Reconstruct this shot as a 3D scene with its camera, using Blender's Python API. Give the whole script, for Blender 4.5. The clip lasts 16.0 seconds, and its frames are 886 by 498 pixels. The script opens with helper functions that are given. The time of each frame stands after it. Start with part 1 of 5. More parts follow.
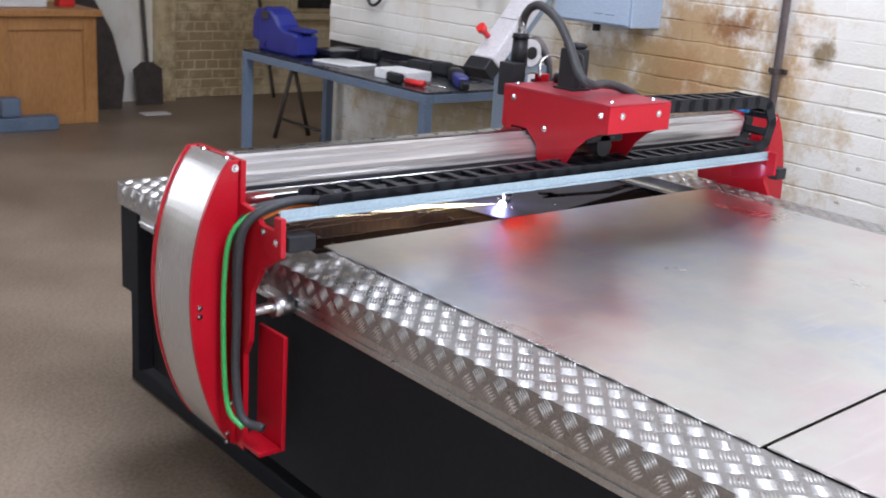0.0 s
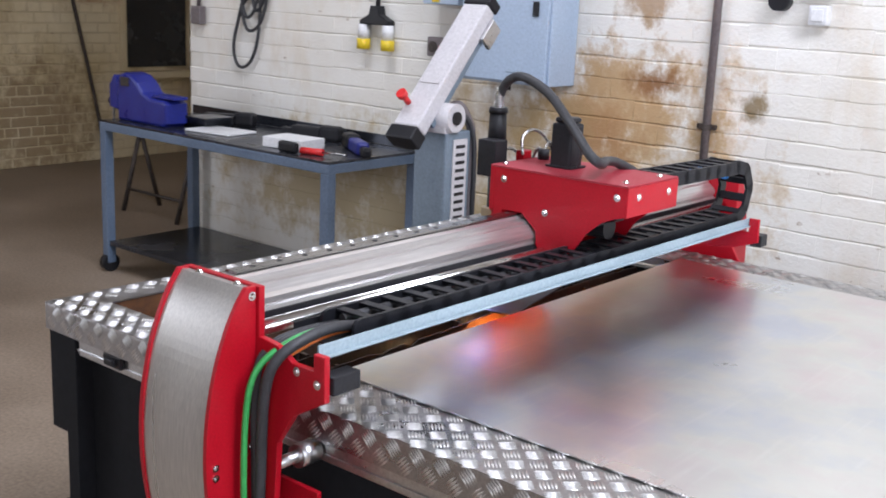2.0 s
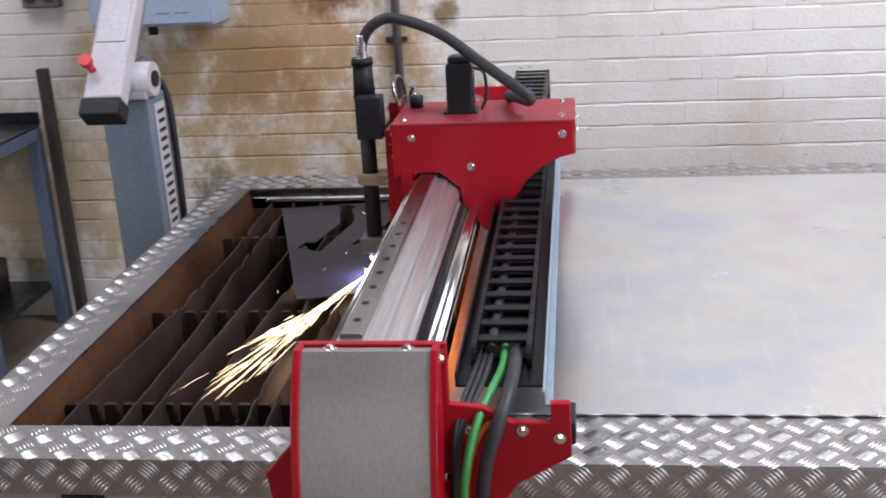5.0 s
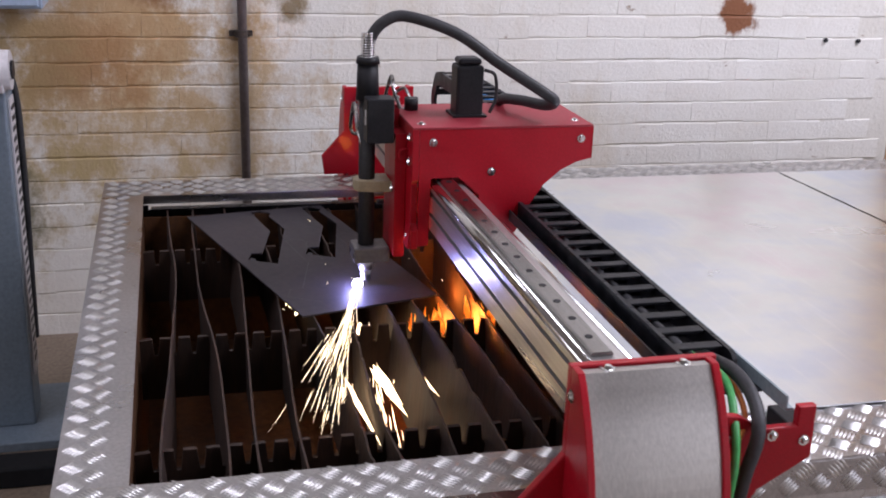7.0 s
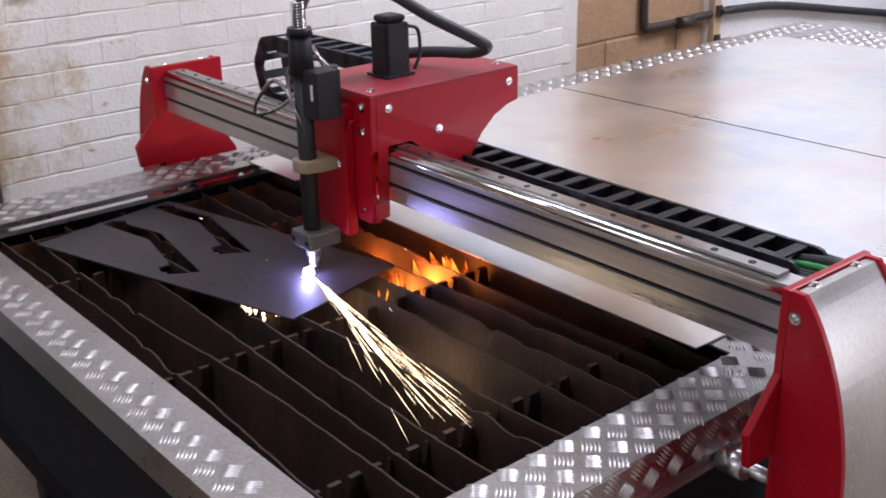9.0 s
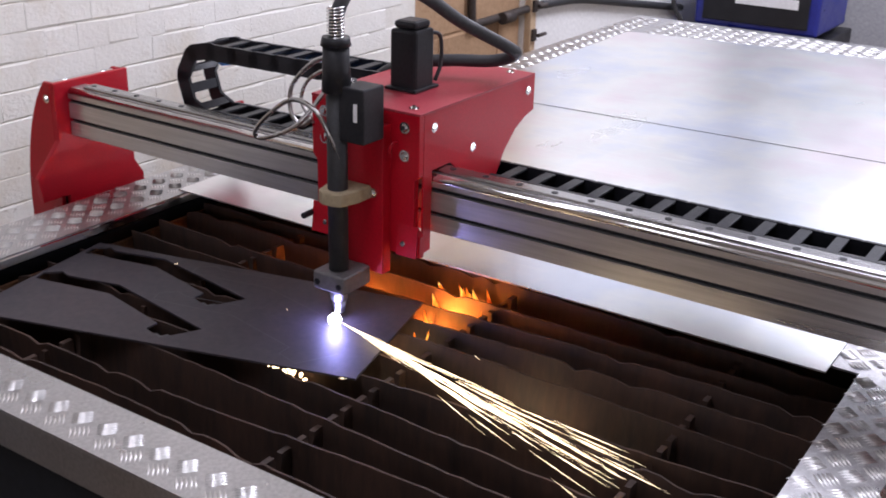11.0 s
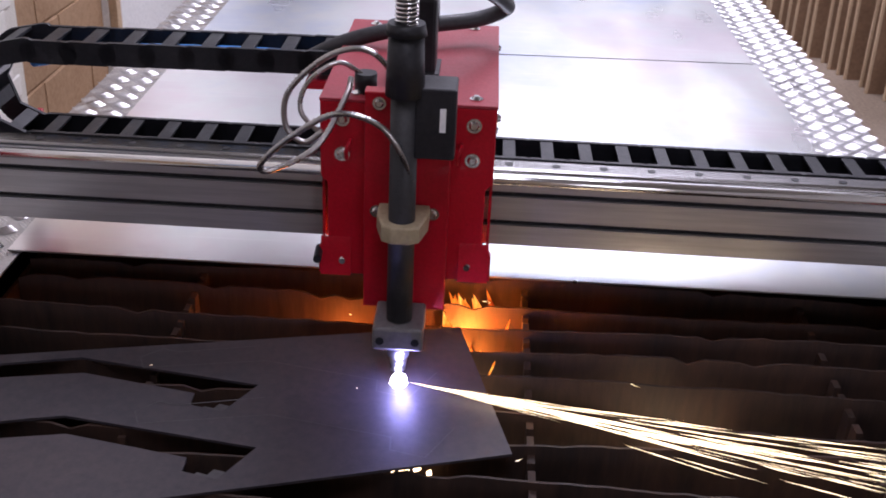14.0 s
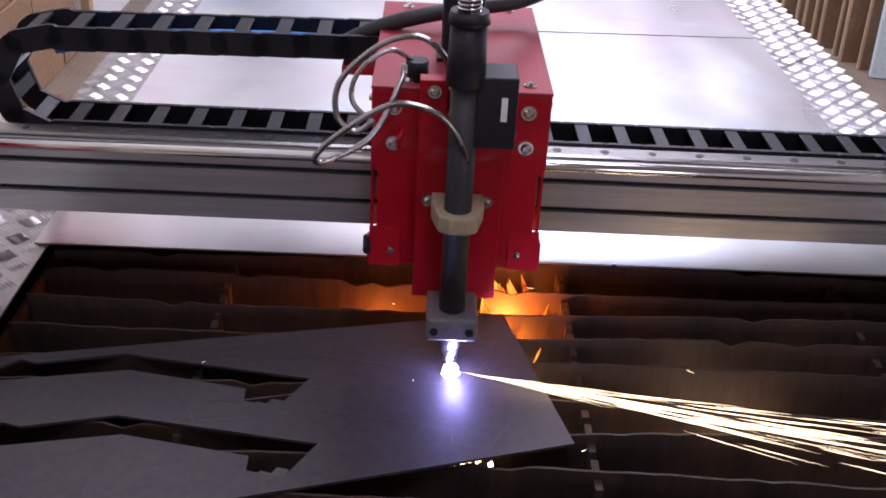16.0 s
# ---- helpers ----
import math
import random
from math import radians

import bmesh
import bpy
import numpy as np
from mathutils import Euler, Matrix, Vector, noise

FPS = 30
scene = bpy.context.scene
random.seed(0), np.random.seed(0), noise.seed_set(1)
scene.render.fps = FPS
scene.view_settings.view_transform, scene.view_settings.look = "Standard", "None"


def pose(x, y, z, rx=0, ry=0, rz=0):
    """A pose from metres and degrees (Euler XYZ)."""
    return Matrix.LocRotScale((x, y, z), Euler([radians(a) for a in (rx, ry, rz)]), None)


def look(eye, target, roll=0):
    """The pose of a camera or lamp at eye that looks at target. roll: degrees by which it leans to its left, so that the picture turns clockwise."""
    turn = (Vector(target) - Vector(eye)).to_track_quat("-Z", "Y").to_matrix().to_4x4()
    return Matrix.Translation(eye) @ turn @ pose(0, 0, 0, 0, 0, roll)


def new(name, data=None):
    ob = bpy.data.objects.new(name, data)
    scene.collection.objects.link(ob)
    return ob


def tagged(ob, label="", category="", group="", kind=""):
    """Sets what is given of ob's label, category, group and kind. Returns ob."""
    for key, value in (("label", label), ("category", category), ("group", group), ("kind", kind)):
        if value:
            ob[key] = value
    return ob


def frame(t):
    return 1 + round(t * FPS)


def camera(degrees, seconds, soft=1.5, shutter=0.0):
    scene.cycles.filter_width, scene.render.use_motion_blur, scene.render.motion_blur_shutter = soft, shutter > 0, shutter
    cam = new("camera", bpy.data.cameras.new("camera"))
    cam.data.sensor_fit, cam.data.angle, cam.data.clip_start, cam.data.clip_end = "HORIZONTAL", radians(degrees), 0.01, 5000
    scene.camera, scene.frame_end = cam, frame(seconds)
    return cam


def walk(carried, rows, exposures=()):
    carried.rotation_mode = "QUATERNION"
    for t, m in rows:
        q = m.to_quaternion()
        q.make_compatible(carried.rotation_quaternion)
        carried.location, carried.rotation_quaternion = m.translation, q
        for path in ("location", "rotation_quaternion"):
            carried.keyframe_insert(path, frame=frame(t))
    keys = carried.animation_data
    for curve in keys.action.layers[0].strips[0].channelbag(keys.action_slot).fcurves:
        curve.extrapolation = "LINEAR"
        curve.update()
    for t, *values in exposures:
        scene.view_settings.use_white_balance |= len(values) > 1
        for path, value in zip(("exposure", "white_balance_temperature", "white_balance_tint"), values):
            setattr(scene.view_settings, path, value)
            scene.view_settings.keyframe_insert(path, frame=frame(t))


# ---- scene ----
cam = camera(44.1, 16.0, soft=1.8, shutter=0.35)
PATH = [
    (0, (3.022, -1.277, 1.559), (1.552, -0.039, 1.006), 3.8),
    (0.5, (2.857, -1.337, 1.575), (1.452, -0.015, 1.047), -0.3),
    (1, (2.722, -1.417, 1.581), (1.367, -0.03, 1.089), 1.3),
    (1.5, (2.565, -1.393, 1.58), (1.268, 0.066, 1.141), 2.2),
    (2, (2.398, -1.379, 1.593), (1.162, 0.124, 1.131), 2.6),
    (2.5, (2.178, -1.442, 1.592), (1.107, 0.169, 1.085), 0.1),
    (3, (1.998, -1.528, 1.612), (1.038, 0.137, 1.058), 0.0),
    (3.5, (1.825, -1.503, 1.614), (0.951, 0.209, 1.064), -1.2),
    (4, (1.635, -1.467, 1.623), (0.892, 0.295, 1.039), 0.1),
    (4.5, (1.376, -1.515, 1.655), (0.877, 0.319, 1.036), -1.6),
    (6.8, (0.268, -1.398, 1.679), (0.694, 0.44, 1.016), 1.2),
    (7, (0.197, -1.366, 1.675), (0.667, 0.466, 1.024), 2.1),
    (7.5, (0.052, -1.228, 1.672), (0.7, 0.563, 1.063), 2.0),
    (8, (-0.13, -1.133, 1.659), (0.674, 0.586, 1.028), 3.8),
    (8.2, (-0.283, -1.086, 1.675), (0.624, 0.568, 1.008), 2.6),
    (10.3, (-0.776, -0.447, 1.698), (0.643, 0.747, 0.948), 0.1),
    (10.5, (-0.843, -0.369, 1.689), (0.611, 0.778, 0.935), 0.9),
    (11, (-0.833, -0.186, 1.668), (0.714, 0.828, 0.908), 1.5),
    (11.5, (-0.791, 0.032, 1.680), (0.829, 0.879, 0.869), 1.5),
    (12, (-0.865, 0.283, 1.669), (0.853, 0.903, 0.855), -0.1),
    (12.5, (-0.870, 0.452, 1.676), (0.885, 0.975, 0.874), 0.3),
    (13, (-0.816, 0.613, 1.660), (0.967, 0.994, 0.839), 0.7),
    (13.5, (-0.733, 0.758, 1.654), (1.054, 0.949, 0.777), 2.3),
    (14, (-0.733, 0.901, 1.663), (1.048, 0.948, 0.754), 2.6),
    (14.5, (-0.718, 1.006, 1.668), (1.042, 0.948, 0.720), 2.9),
    (15, (-0.706, 1.048, 1.676), (1.040, 0.959, 0.704), 2.9),
    (15.5, (-0.706, 1.048, 1.676), (1.040, 0.986, 0.716), 3.0),
    (16, (-0.706, 1.048, 1.676), (1.040, 1.001, 0.723), 3.1),
]
walk(cam, [(t, look(e, g, r)) for t, e, g, r in PATH],
     [(0, 0.33, 6000, 15), (3.5, 0.18, 6080, 17), (7, -0.3, 6150, 24), (8.2, -0.2, 6150, 24), (10.5, -0.1, 6150, 23), (12.5, -0.05, 6120, 23), (14, -0.32, 6080, 29), (16, -0.27, 6080, 31)])

# ---- world and light ----
world = bpy.data.worlds.new("world")
scene.world = world
world.use_nodes = True
wn = world.node_tree
sky = wn.nodes.new("ShaderNodeTexSky")
sky.sky_type, sky.sun_disc = "NISHITA", False
sky.sun_elevation, sky.sun_rotation = radians(38), radians(110)
wn.links.new(sky.outputs["Color"], wn.nodes["Background"].inputs["Color"])
wn.nodes["Background"].inputs["Strength"].default_value = 0.12


def area_lamp(name, eye, target, w, h, watts, col):
    d = bpy.data.lights.new(name, "AREA")
    d.shape, d.size, d.size_y, d.energy, d.color = "RECTANGLE", w, h, watts, col
    ob = new(name, d)
    ob.matrix_world = look(eye, target)
    return ob


def point_lamp(name, at, watts, col, radius):
    d = bpy.data.lights.new(name, "POINT")
    d.energy, d.color, d.shadow_soft_size = watts, col, radius
    ob = new(name, d)
    ob.location = at
    return ob


area_lamp("daylight_east", (7.05, 0.7, 2.85), (0, 0.7, 1.2), 2.6, 2.4, 12, (0.92, 0.97, 1.0))
# added fill from the south-east; no doorway is known there
area_lamp("fill_south", (5.6, -4.95, 1.9), (3.4, 2.6, 1.3), 2.2, 3.4, 95, (0.95, 0.97, 1.0))
# added overhead fill, placed for the wall and the sheets' reflections
area_lamp("fill_roof", (4.3, 0.1, 4.35), (4.3, 0.1, 0), 4.2, 1.8, 325, (0.93, 0.96, 1.0))
# added fill for the beam and red fronts, from an invented west opening
area_lamp("fill_west", (-5.98, -3.2, 2.3), (0.7, 0.9, 1.0), 2.3, 1.7, 76, (0.95, 0.97, 1.0))
# second added overhead fill, brightening beam and carriage fronts
area_lamp("fill_roof_back", (-1.0, 0.8, 4.35), (-1.0, 0.8, 0), 1.6, 1.1, 58, (0.95, 0.97, 1.0))
point_lamp("arc_light", (0.590, 0.985, 0.785), 1.2, (0.42, 0.42, 1.0), 0.012)
for fx, fw in ((0.750, 3.0), (0.827, 6.0), (0.904, 5.0)):
    point_lamp("fire_glow", (fx, 0.895, 0.69), fw, (1.0, 0.27, 0.03), 0.02)
point_lamp("fire_glow", (0.83, 1.10, 0.68), 1.2, (1.0, 0.25, 0.03), 0.03)
point_lamp("spark_glow", (0.64, 0.92, 0.60), 0.22, (1.0, 0.45, 0.12), 0.05)


# ---- materials ----
def nodes_of(name):
    m = bpy.data.materials.new(name)
    m.use_nodes = True
    nt = m.node_tree
    return m, nt, nt.nodes["Principled BSDF"]


def add(nt, kind, **kw):
    n = nt.nodes.new(kind)
    for k, v in kw.items():
        n.inputs[k.replace("_", " ")].default_value = v
    return n


def where(nt):
    return nt.nodes.new("ShaderNodeNewGeometry").outputs["Position"]


def stretch(nt, vec, scale):
    n = nt.nodes.new("ShaderNodeMapping")
    n.inputs["Scale"].default_value = scale
    nt.links.new(vec, n.inputs["Vector"])
    return n.outputs["Vector"]


def noise_of(nt, vec, scale, detail=4.0, rough=0.6):
    n = add(nt, "ShaderNodeTexNoise", Scale=scale, Detail=detail, Roughness=rough)
    nt.links.new(vec, n.inputs["Vector"])
    return n.outputs["Fac"]


def ramp(nt, fac, stops):
    n = nt.nodes.new("ShaderNodeValToRGB")
    el = n.color_ramp.elements
    while len(el) < len(stops):
        el.new(0.5)
    for e, (p, c) in zip(el, stops):
        e.position, e.color = p, (*c, 1) if len(c) == 3 else c
    nt.links.new(fac, n.inputs["Fac"])
    return n.outputs["Color"]


def mix(nt, fac, a, b, kind="MIX"):
    n = nt.nodes.new("ShaderNodeMix")
    n.data_type, n.blend_type = "RGBA", kind
    for sock, v in ((n.inputs[0], fac), (n.inputs[6], a), (n.inputs[7], b)):
        if isinstance(v, bpy.types.NodeSocket):
            nt.links.new(v, sock)
        elif isinstance(v, (int, float)):
            sock.default_value = v
        else:
            sock.default_value = (*v, 1)
    return n.outputs[2]


def bump(nt, b, height, strength, dist):
    n = add(nt, "ShaderNodeBump", Strength=strength, Distance=dist)
    nt.links.new(height, n.inputs["Height"])
    nt.links.new(n.outputs["Normal"], b.inputs["Normal"])


def surface(name, c1, c2, rough=0.5, metal=0.0, scale=6.0, grain=90.0, relief=0.2, stretchy=(1, 1, 1), spread=0.12, coat=0.0):
    """A surface that varies between two colours at a broad and a fine scale, with fine relief."""
    m, nt, b = nodes_of(name)
    v = stretch(nt, where(nt), stretchy)
    broad, fine = noise_of(nt, v, scale), noise_of(nt, v, grain, 3.0)
    col = ramp(nt, broad, [(0.3, c1), (0.72, c2)])
    col = mix(nt, 0.35, col, ramp(nt, fine, [(0.3, [x * 0.72 for x in c1]), (0.7, [min(1, x * 1.18) for x in c2])]))
    nt.links.new(col, b.inputs["Base Color"])
    r = ramp(nt, broad, [(0.25, [max(0.03, rough - spread)] * 3), (0.75, [min(1, rough + spread)] * 3)])
    nt.links.new(r, b.inputs["Roughness"])
    b.inputs["Metallic"].default_value = metal
    b.inputs["Coat Weight"].default_value = coat
    if relief:
        bump(nt, b, fine, relief, 0.002)
    return m


def glow(name, col, strength):
    m, nt, b = nodes_of(name)
    b.inputs["Base Color"].default_value = (0, 0, 0, 1)
    b.inputs["Emission Color"].default_value = (*col, 1)
    b.inputs["Emission Strength"].default_value = strength
    return m


def blob(nt, pos, centre, size):
    """A soft patch round a place: 1 in its middle, 0 outside."""
    a = nt.nodes.new("ShaderNodeVectorMath")
    a.operation = "SUBTRACT"
    nt.links.new(pos, a.inputs[0])
    a.inputs[1].default_value = centre
    d = nt.nodes.new("ShaderNodeVectorMath")
    d.operation = "DIVIDE"
    nt.links.new(a.outputs[0], d.inputs[0])
    d.inputs[1].default_value = size
    ln = nt.nodes.new("ShaderNodeVectorMath")
    ln.operation = "LENGTH"
    nt.links.new(d.outputs[0], ln.inputs[0])
    r = nt.nodes.new("ShaderNodeMapRange")
    r.inputs["From Min"].default_value, r.inputs["From Max"].default_value = 1.0, 0.15
    nt.links.new(ln.outputs["Value"], r.inputs["Value"])
    return r.outputs["Result"]


def times(nt, a, b, op="MULTIPLY"):
    n = nt.nodes.new("ShaderNodeMath")
    n.operation = op
    n.use_clamp = True
    for s, v in zip(n.inputs, (a, b)):
        if isinstance(v, (int, float)):
            s.default_value = v
        else:
            nt.links.new(v, s)
    return n.outputs[0]


def painted_brick(name, paint, paint2, stain, amount, patches=()):
    """Old painted brickwork: thick paint, grime, rust-brown damp stains with their own places."""
    m, nt, b = nodes_of(name)
    pos = where(nt)
    ob = nt.nodes.new("ShaderNodeObjectInfo").outputs["Random"]
    broad = noise_of(nt, pos, 1.6, 5)
    col = ramp(nt, broad, [(0.3, paint2), (0.62, paint)])
    col = mix(nt, times(nt, ob, 0.16), col, [x * 0.72 for x in paint2])
    damp = ramp(nt, noise_of(nt, stretch(nt, pos, (1.1, 1, 0.5)), 2.1, 7, 0.68), [(0.5, (0, 0, 0)), (0.72, (amount,) * 3)])
    col = mix(nt, damp, col, stain)
    rag = nt.nodes.new("ShaderNodeMapRange")
    nt.links.new(noise_of(nt, stretch(nt, pos, (1, 1, 0.8)), 7.0, 9, 0.72), rag.inputs["Value"])
    rag.inputs["From Min"].default_value, rag.inputs["From Max"].default_value = 0.32, 0.68
    rag.inputs["To Min"].default_value, rag.inputs["To Max"].default_value = -1.15, 0.75
    for centre, size, tint, k in patches:
        n = nt.nodes.new("ShaderNodeMath")
        n.operation, n.use_clamp = "MULTIPLY_ADD", True
        nt.links.new(blob(nt, pos, centre, size), n.inputs[0])
        n.inputs[1].default_value = 1.5
        nt.links.new(rag.outputs["Result"], n.inputs[2])
        edge = times(nt, blob(nt, pos, centre, [x * 1.15 for x in size]), 4.0)
        col = mix(nt, times(nt, times(nt, n.outputs[0], edge), k), col, tint)
    chip = ramp(nt, noise_of(nt, stretch(nt, pos, (1, 1, 2.2)), 9.0, 6, 0.75), [(0.665, (0, 0, 0)), (0.70, (0.8, 0.8, 0.8))])
    col = mix(nt, chip, col, (0.30, 0.21, 0.13))
    speck = ramp(nt, noise_of(nt, pos, 26, 5, 0.7), [(0.70, (0, 0, 0)), (0.76, (0.75, 0.75, 0.75))])
    col = mix(nt, speck, col, (0.20, 0.13, 0.08))
    nt.links.new(col, b.inputs["Base Color"])
    b.inputs["Roughness"].default_value = 0.62
    h = nt.nodes.new("ShaderNodeMath")
    nt.links.new(noise_of(nt, pos, 17, 5), h.inputs[0])
    nt.links.new(noise_of(nt, pos, 75, 3), h.inputs[1])
    bump(nt, b, h.outputs[0], 0.42, 0.007)
    return m


PATCHES = [((0.05, 2.6, 0.95), (0.85, 0.5, 0.60), (0.52, 0.37, 0.19), 0.85), ((0.02, 2.6, 1.12), (0.55, 0.5, 0.42), (0.46, 0.28, 0.12), 0.7), ((-0.05, 2.6, 1.0), (0.28, 0.5, 0.20), (0.34, 0.16, 0.055), 0.6),
           ((0.20, 2.6, 1.26), (0.16, 0.4, 0.09), (0.25, 0.11, 0.035), 0.9), ((0.12, 2.6, 1.62), (0.20, 0.4, 0.18), (0.33, 0.2, 0.09), 0.8),
           ((2.36, 2.6, 1.18), (0.13, 0.4, 0.09), (0.24, 0.09, 0.035), 1.6), ((0.62, 2.6, 1.20), (0.10, 0.4, 0.08), (0.2, 0.14, 0.06), 0.9),
           ((-1.3, 2.6, 0.55), (1.7, 0.5, 0.45), (0.47, 0.36, 0.17), 0.8), ((-0.5, 2.6, 1.02), (0.5, 0.5, 0.25), (0.45, 0.32, 0.15), 0.7),
           ((-0.35, 2.6, 0.48), (0.12, 0.4, 0.2), (0.2, 0.19, 0.13), 0.9)]
M_BRICK = painted_brick("painted_brick", (0.83, 0.81, 0.75), (0.75, 0.71, 0.63), (0.54, 0.40, 0.22), 0.5, PATCHES)
M_MORTAR = painted_brick("painted_mortar", (0.78, 0.75, 0.68), (0.68, 0.64, 0.55), (0.46, 0.33, 0.17), 0.4, PATCHES)
M_OLDBRICK = painted_brick("damp_brick", (0.72, 0.62, 0.42), (0.56, 0.45, 0.25), (0.30, 0.20, 0.10), 0.7,
                           [((-6, 3.4, 0.35), (1, 0.9, 0.75), (0.24, 0.16, 0.08), 0.8), ((-6, 3.9, 1.6), (1, 0.5, 0.35), (0.34, 0.12, 0.05), 0.8)])
M_OLDMORTAR = painted_brick("damp_mortar", (0.64, 0.54, 0.36), (0.48, 0.38, 0.21), (0.26, 0.17, 0.09), 0.7)
M_BLOCK = surface("bare_block", (0.30, 0.17, 0.085), (0.43, 0.28, 0.16), 0.85, 0, 3.0, 60, 0.5)
M_WHITEWALL = surface("white_wall", (0.74, 0.74, 0.72), (0.82, 0.82, 0.80), 0.6, 0, 2.0, 50, 0.15)
M_GREYWALL = surface("grey_wall", (0.26, 0.265, 0.28), (0.40, 0.40, 0.41), 0.7, 0, 1.2, 50, 0.15)
M_FLOOR = surface("stained_concrete", (0.10, 0.066, 0.042), (0.34, 0.268, 0.20), 0.5, 0, 0.9, 70, 0.12)
M_CEIL = surface("unseen_ceiling", (0.28, 0.255, 0.23), (0.40, 0.37, 0.335), 0.8, 0, 1.5, 20, 0.2)
M_DARK = surface("charcoal_paint", (0.006, 0.0065, 0.008), (0.011, 0.012, 0.015), 0.8, 0, 3, 60, 0.1)
M_BLACK = surface("black_plastic", (0.010, 0.010, 0.012), (0.022, 0.022, 0.025), 0.42, 0, 9, 140, 0.15)
M_RUBBER = surface("black_rubber", (0.018, 0.018, 0.02), (0.04, 0.04, 0.044), 0.55, 0, 9, 140, 0.2)
M_CHAIN = surface("chain_plastic", (0.006, 0.006, 0.008), (0.016, 0.017, 0.021), 0.42, 0, 12, 150, 0.2)
M_RED = surface("red_powder_coat", (0.33, 0.003, 0.010), (0.43, 0.005, 0.016), 0.42, 0, 5, 220, 0.12, coat=0.2)
M_REDDUST = surface("dusty_red_paint", (0.28, 0.02, 0.032), (0.36, 0.05, 0.065), 0.5, 0, 4, 180, 0.15)
M_ALU = surface("anodised_aluminium", (0.50, 0.487, 0.482), (0.66, 0.64, 0.628), 0.29, 0.82, 4, 160, 0.06, (1, 0.04, 1))
M_CHROME = surface("polished_rail", (0.70, 0.69, 0.68), (0.82, 0.81, 0.80), 0.14, 1, 6, 120, 0.04, (1, 0.05, 1))
M_RAIL = surface("ground_rail_steel", (0.30, 0.295, 0.29), (0.40, 0.39, 0.385), 0.26, 1, 6, 120, 0.04, (1, 0.05, 1))
M_COVER = surface("brushed_steel_cover", (0.46, 0.445, 0.42), (0.57, 0.55, 0.515), 0.34, 0.75, 5, 300, 0.012, (1, 1, 0.05))
M_TREAD = surface("tread_plate", (0.38, 0.375, 0.38), (0.52, 0.51, 0.51), 0.33, 1, 6, 140, 0.12)
M_BARS = surface("tread_bars", (0.62, 0.61, 0.60), (0.74, 0.73, 0.71), 0.38, 1, 20, 140, 0.08)
M_STEEL = surface("zinc_steel", (0.50, 0.50, 0.50), (0.64, 0.64, 0.64), 0.3, 1, 8, 140, 0.1)
M_BOLT = surface("bright_screw", (0.70, 0.70, 0.70), (0.85, 0.85, 0.85), 0.16, 1, 40, 300, 0.0)
M_BLUEGREY = surface("blue_grey_paint", (0.24, 0.31, 0.35), (0.33, 0.41, 0.45), 0.4, 0, 5, 120, 0.1)
M_BENCH = surface("bench_blue_paint", (0.085, 0.125, 0.19), (0.15, 0.20, 0.28), 0.45, 0, 4, 90, 0.15)
M_BENCHTOP = surface("dark_steel_top", (0.028, 0.03, 0.037), (0.075, 0.08, 0.095), 0.25, 0.6, 3, 60, 0.12)
M_EBOX = surface("pale_blue_grey_enamel", (0.34, 0.43, 0.55), (0.41, 0.50, 0.62), 0.38, 0, 2, 90, 0.05)
M_CONSOLE = surface("light_grey_enamel", (0.50, 0.48, 0.49), (0.60, 0.58, 0.59), 0.45, 0, 3, 90, 0.08)
M_COLUMN = surface("slate_enamel", (0.13, 0.17, 0.21), (0.19, 0.24, 0.29), 0.42, 0, 3, 90, 0.08)
M_VISE = surface("vise_blue_enamel", (0.010, 0.014, 0.16), (0.02, 0.03, 0.25), 0.35, 0, 9, 90, 0.2)
M_PIPE = surface("grey_conduit", (0.13, 0.11, 0.11), (0.22, 0.19, 0.19), 0.5, 0.3, 9, 90, 0.1)
M_SLAT = surface("scorched_slat", (0.009, 0.006, 0.005), (0.060, 0.027, 0.015), 0.75, 0.0, 9, 70, 0.6, (1, 1, 0.22))
M_BED = surface("rusty_bed", (0.03, 0.014, 0.008), (0.17, 0.068, 0.020), 0.7, 0.2, 5, 50, 0.6)
M_PLATE = surface("mill_scale_plate", (0.022, 0.023, 0.034), (0.060, 0.047, 0.049), 0.54, 0.25, 3, 80, 0.08)
M_CUT = surface("cut_edge", (0.05, 0.05, 0.055), (0.09, 0.085, 0.085), 0.5, 0.5, 30, 120, 0.3)
M_BRASS = surface("tan_clamp", (0.30, 0.24, 0.15), (0.40, 0.33, 0.21), 0.5, 0.1, 12, 120, 0.2)
M_GREYBLOCK = surface("grey_clamp", (0.13, 0.125, 0.13), (0.20, 0.19, 0.19), 0.45, 0.4, 12, 120, 0.2)
M_TORCH = surface("torch_body", (0.011, 0.011, 0.012), (0.034, 0.034, 0.037), 0.6, 0.1, 14, 140, 0.2)
M_FLEX = surface("flexible_conduit", (0.36, 0.35, 0.34), (0.50, 0.48, 0.47), 0.28, 1, 14, 140, 0.1)
M_WOOD = surface("orange_wood", (0.34, 0.15, 0.045), (0.50, 0.25, 0.085), 0.5, 0, 4, 60, 0.2, (1, 1, 0.25))
M_CARD = surface("brown_board", (0.17, 0.095, 0.05), (0.27, 0.16, 0.09), 0.75, 0, 4, 60, 0.2)
M_CARDEDGE = surface("board_edge", (0.46, 0.32, 0.19), (0.58, 0.43, 0.28), 0.8, 0, 9, 90, 0.3)
M_FOAM = surface("pale_board", (0.55, 0.66, 0.68), (0.68, 0.78, 0.80), 0.8, 0, 9, 60, 0.3)
M_GREEN = surface("green_cable", (0.03, 0.26, 0.06), (0.05, 0.36, 0.09), 0.4, 0, 20, 90, 0.05)
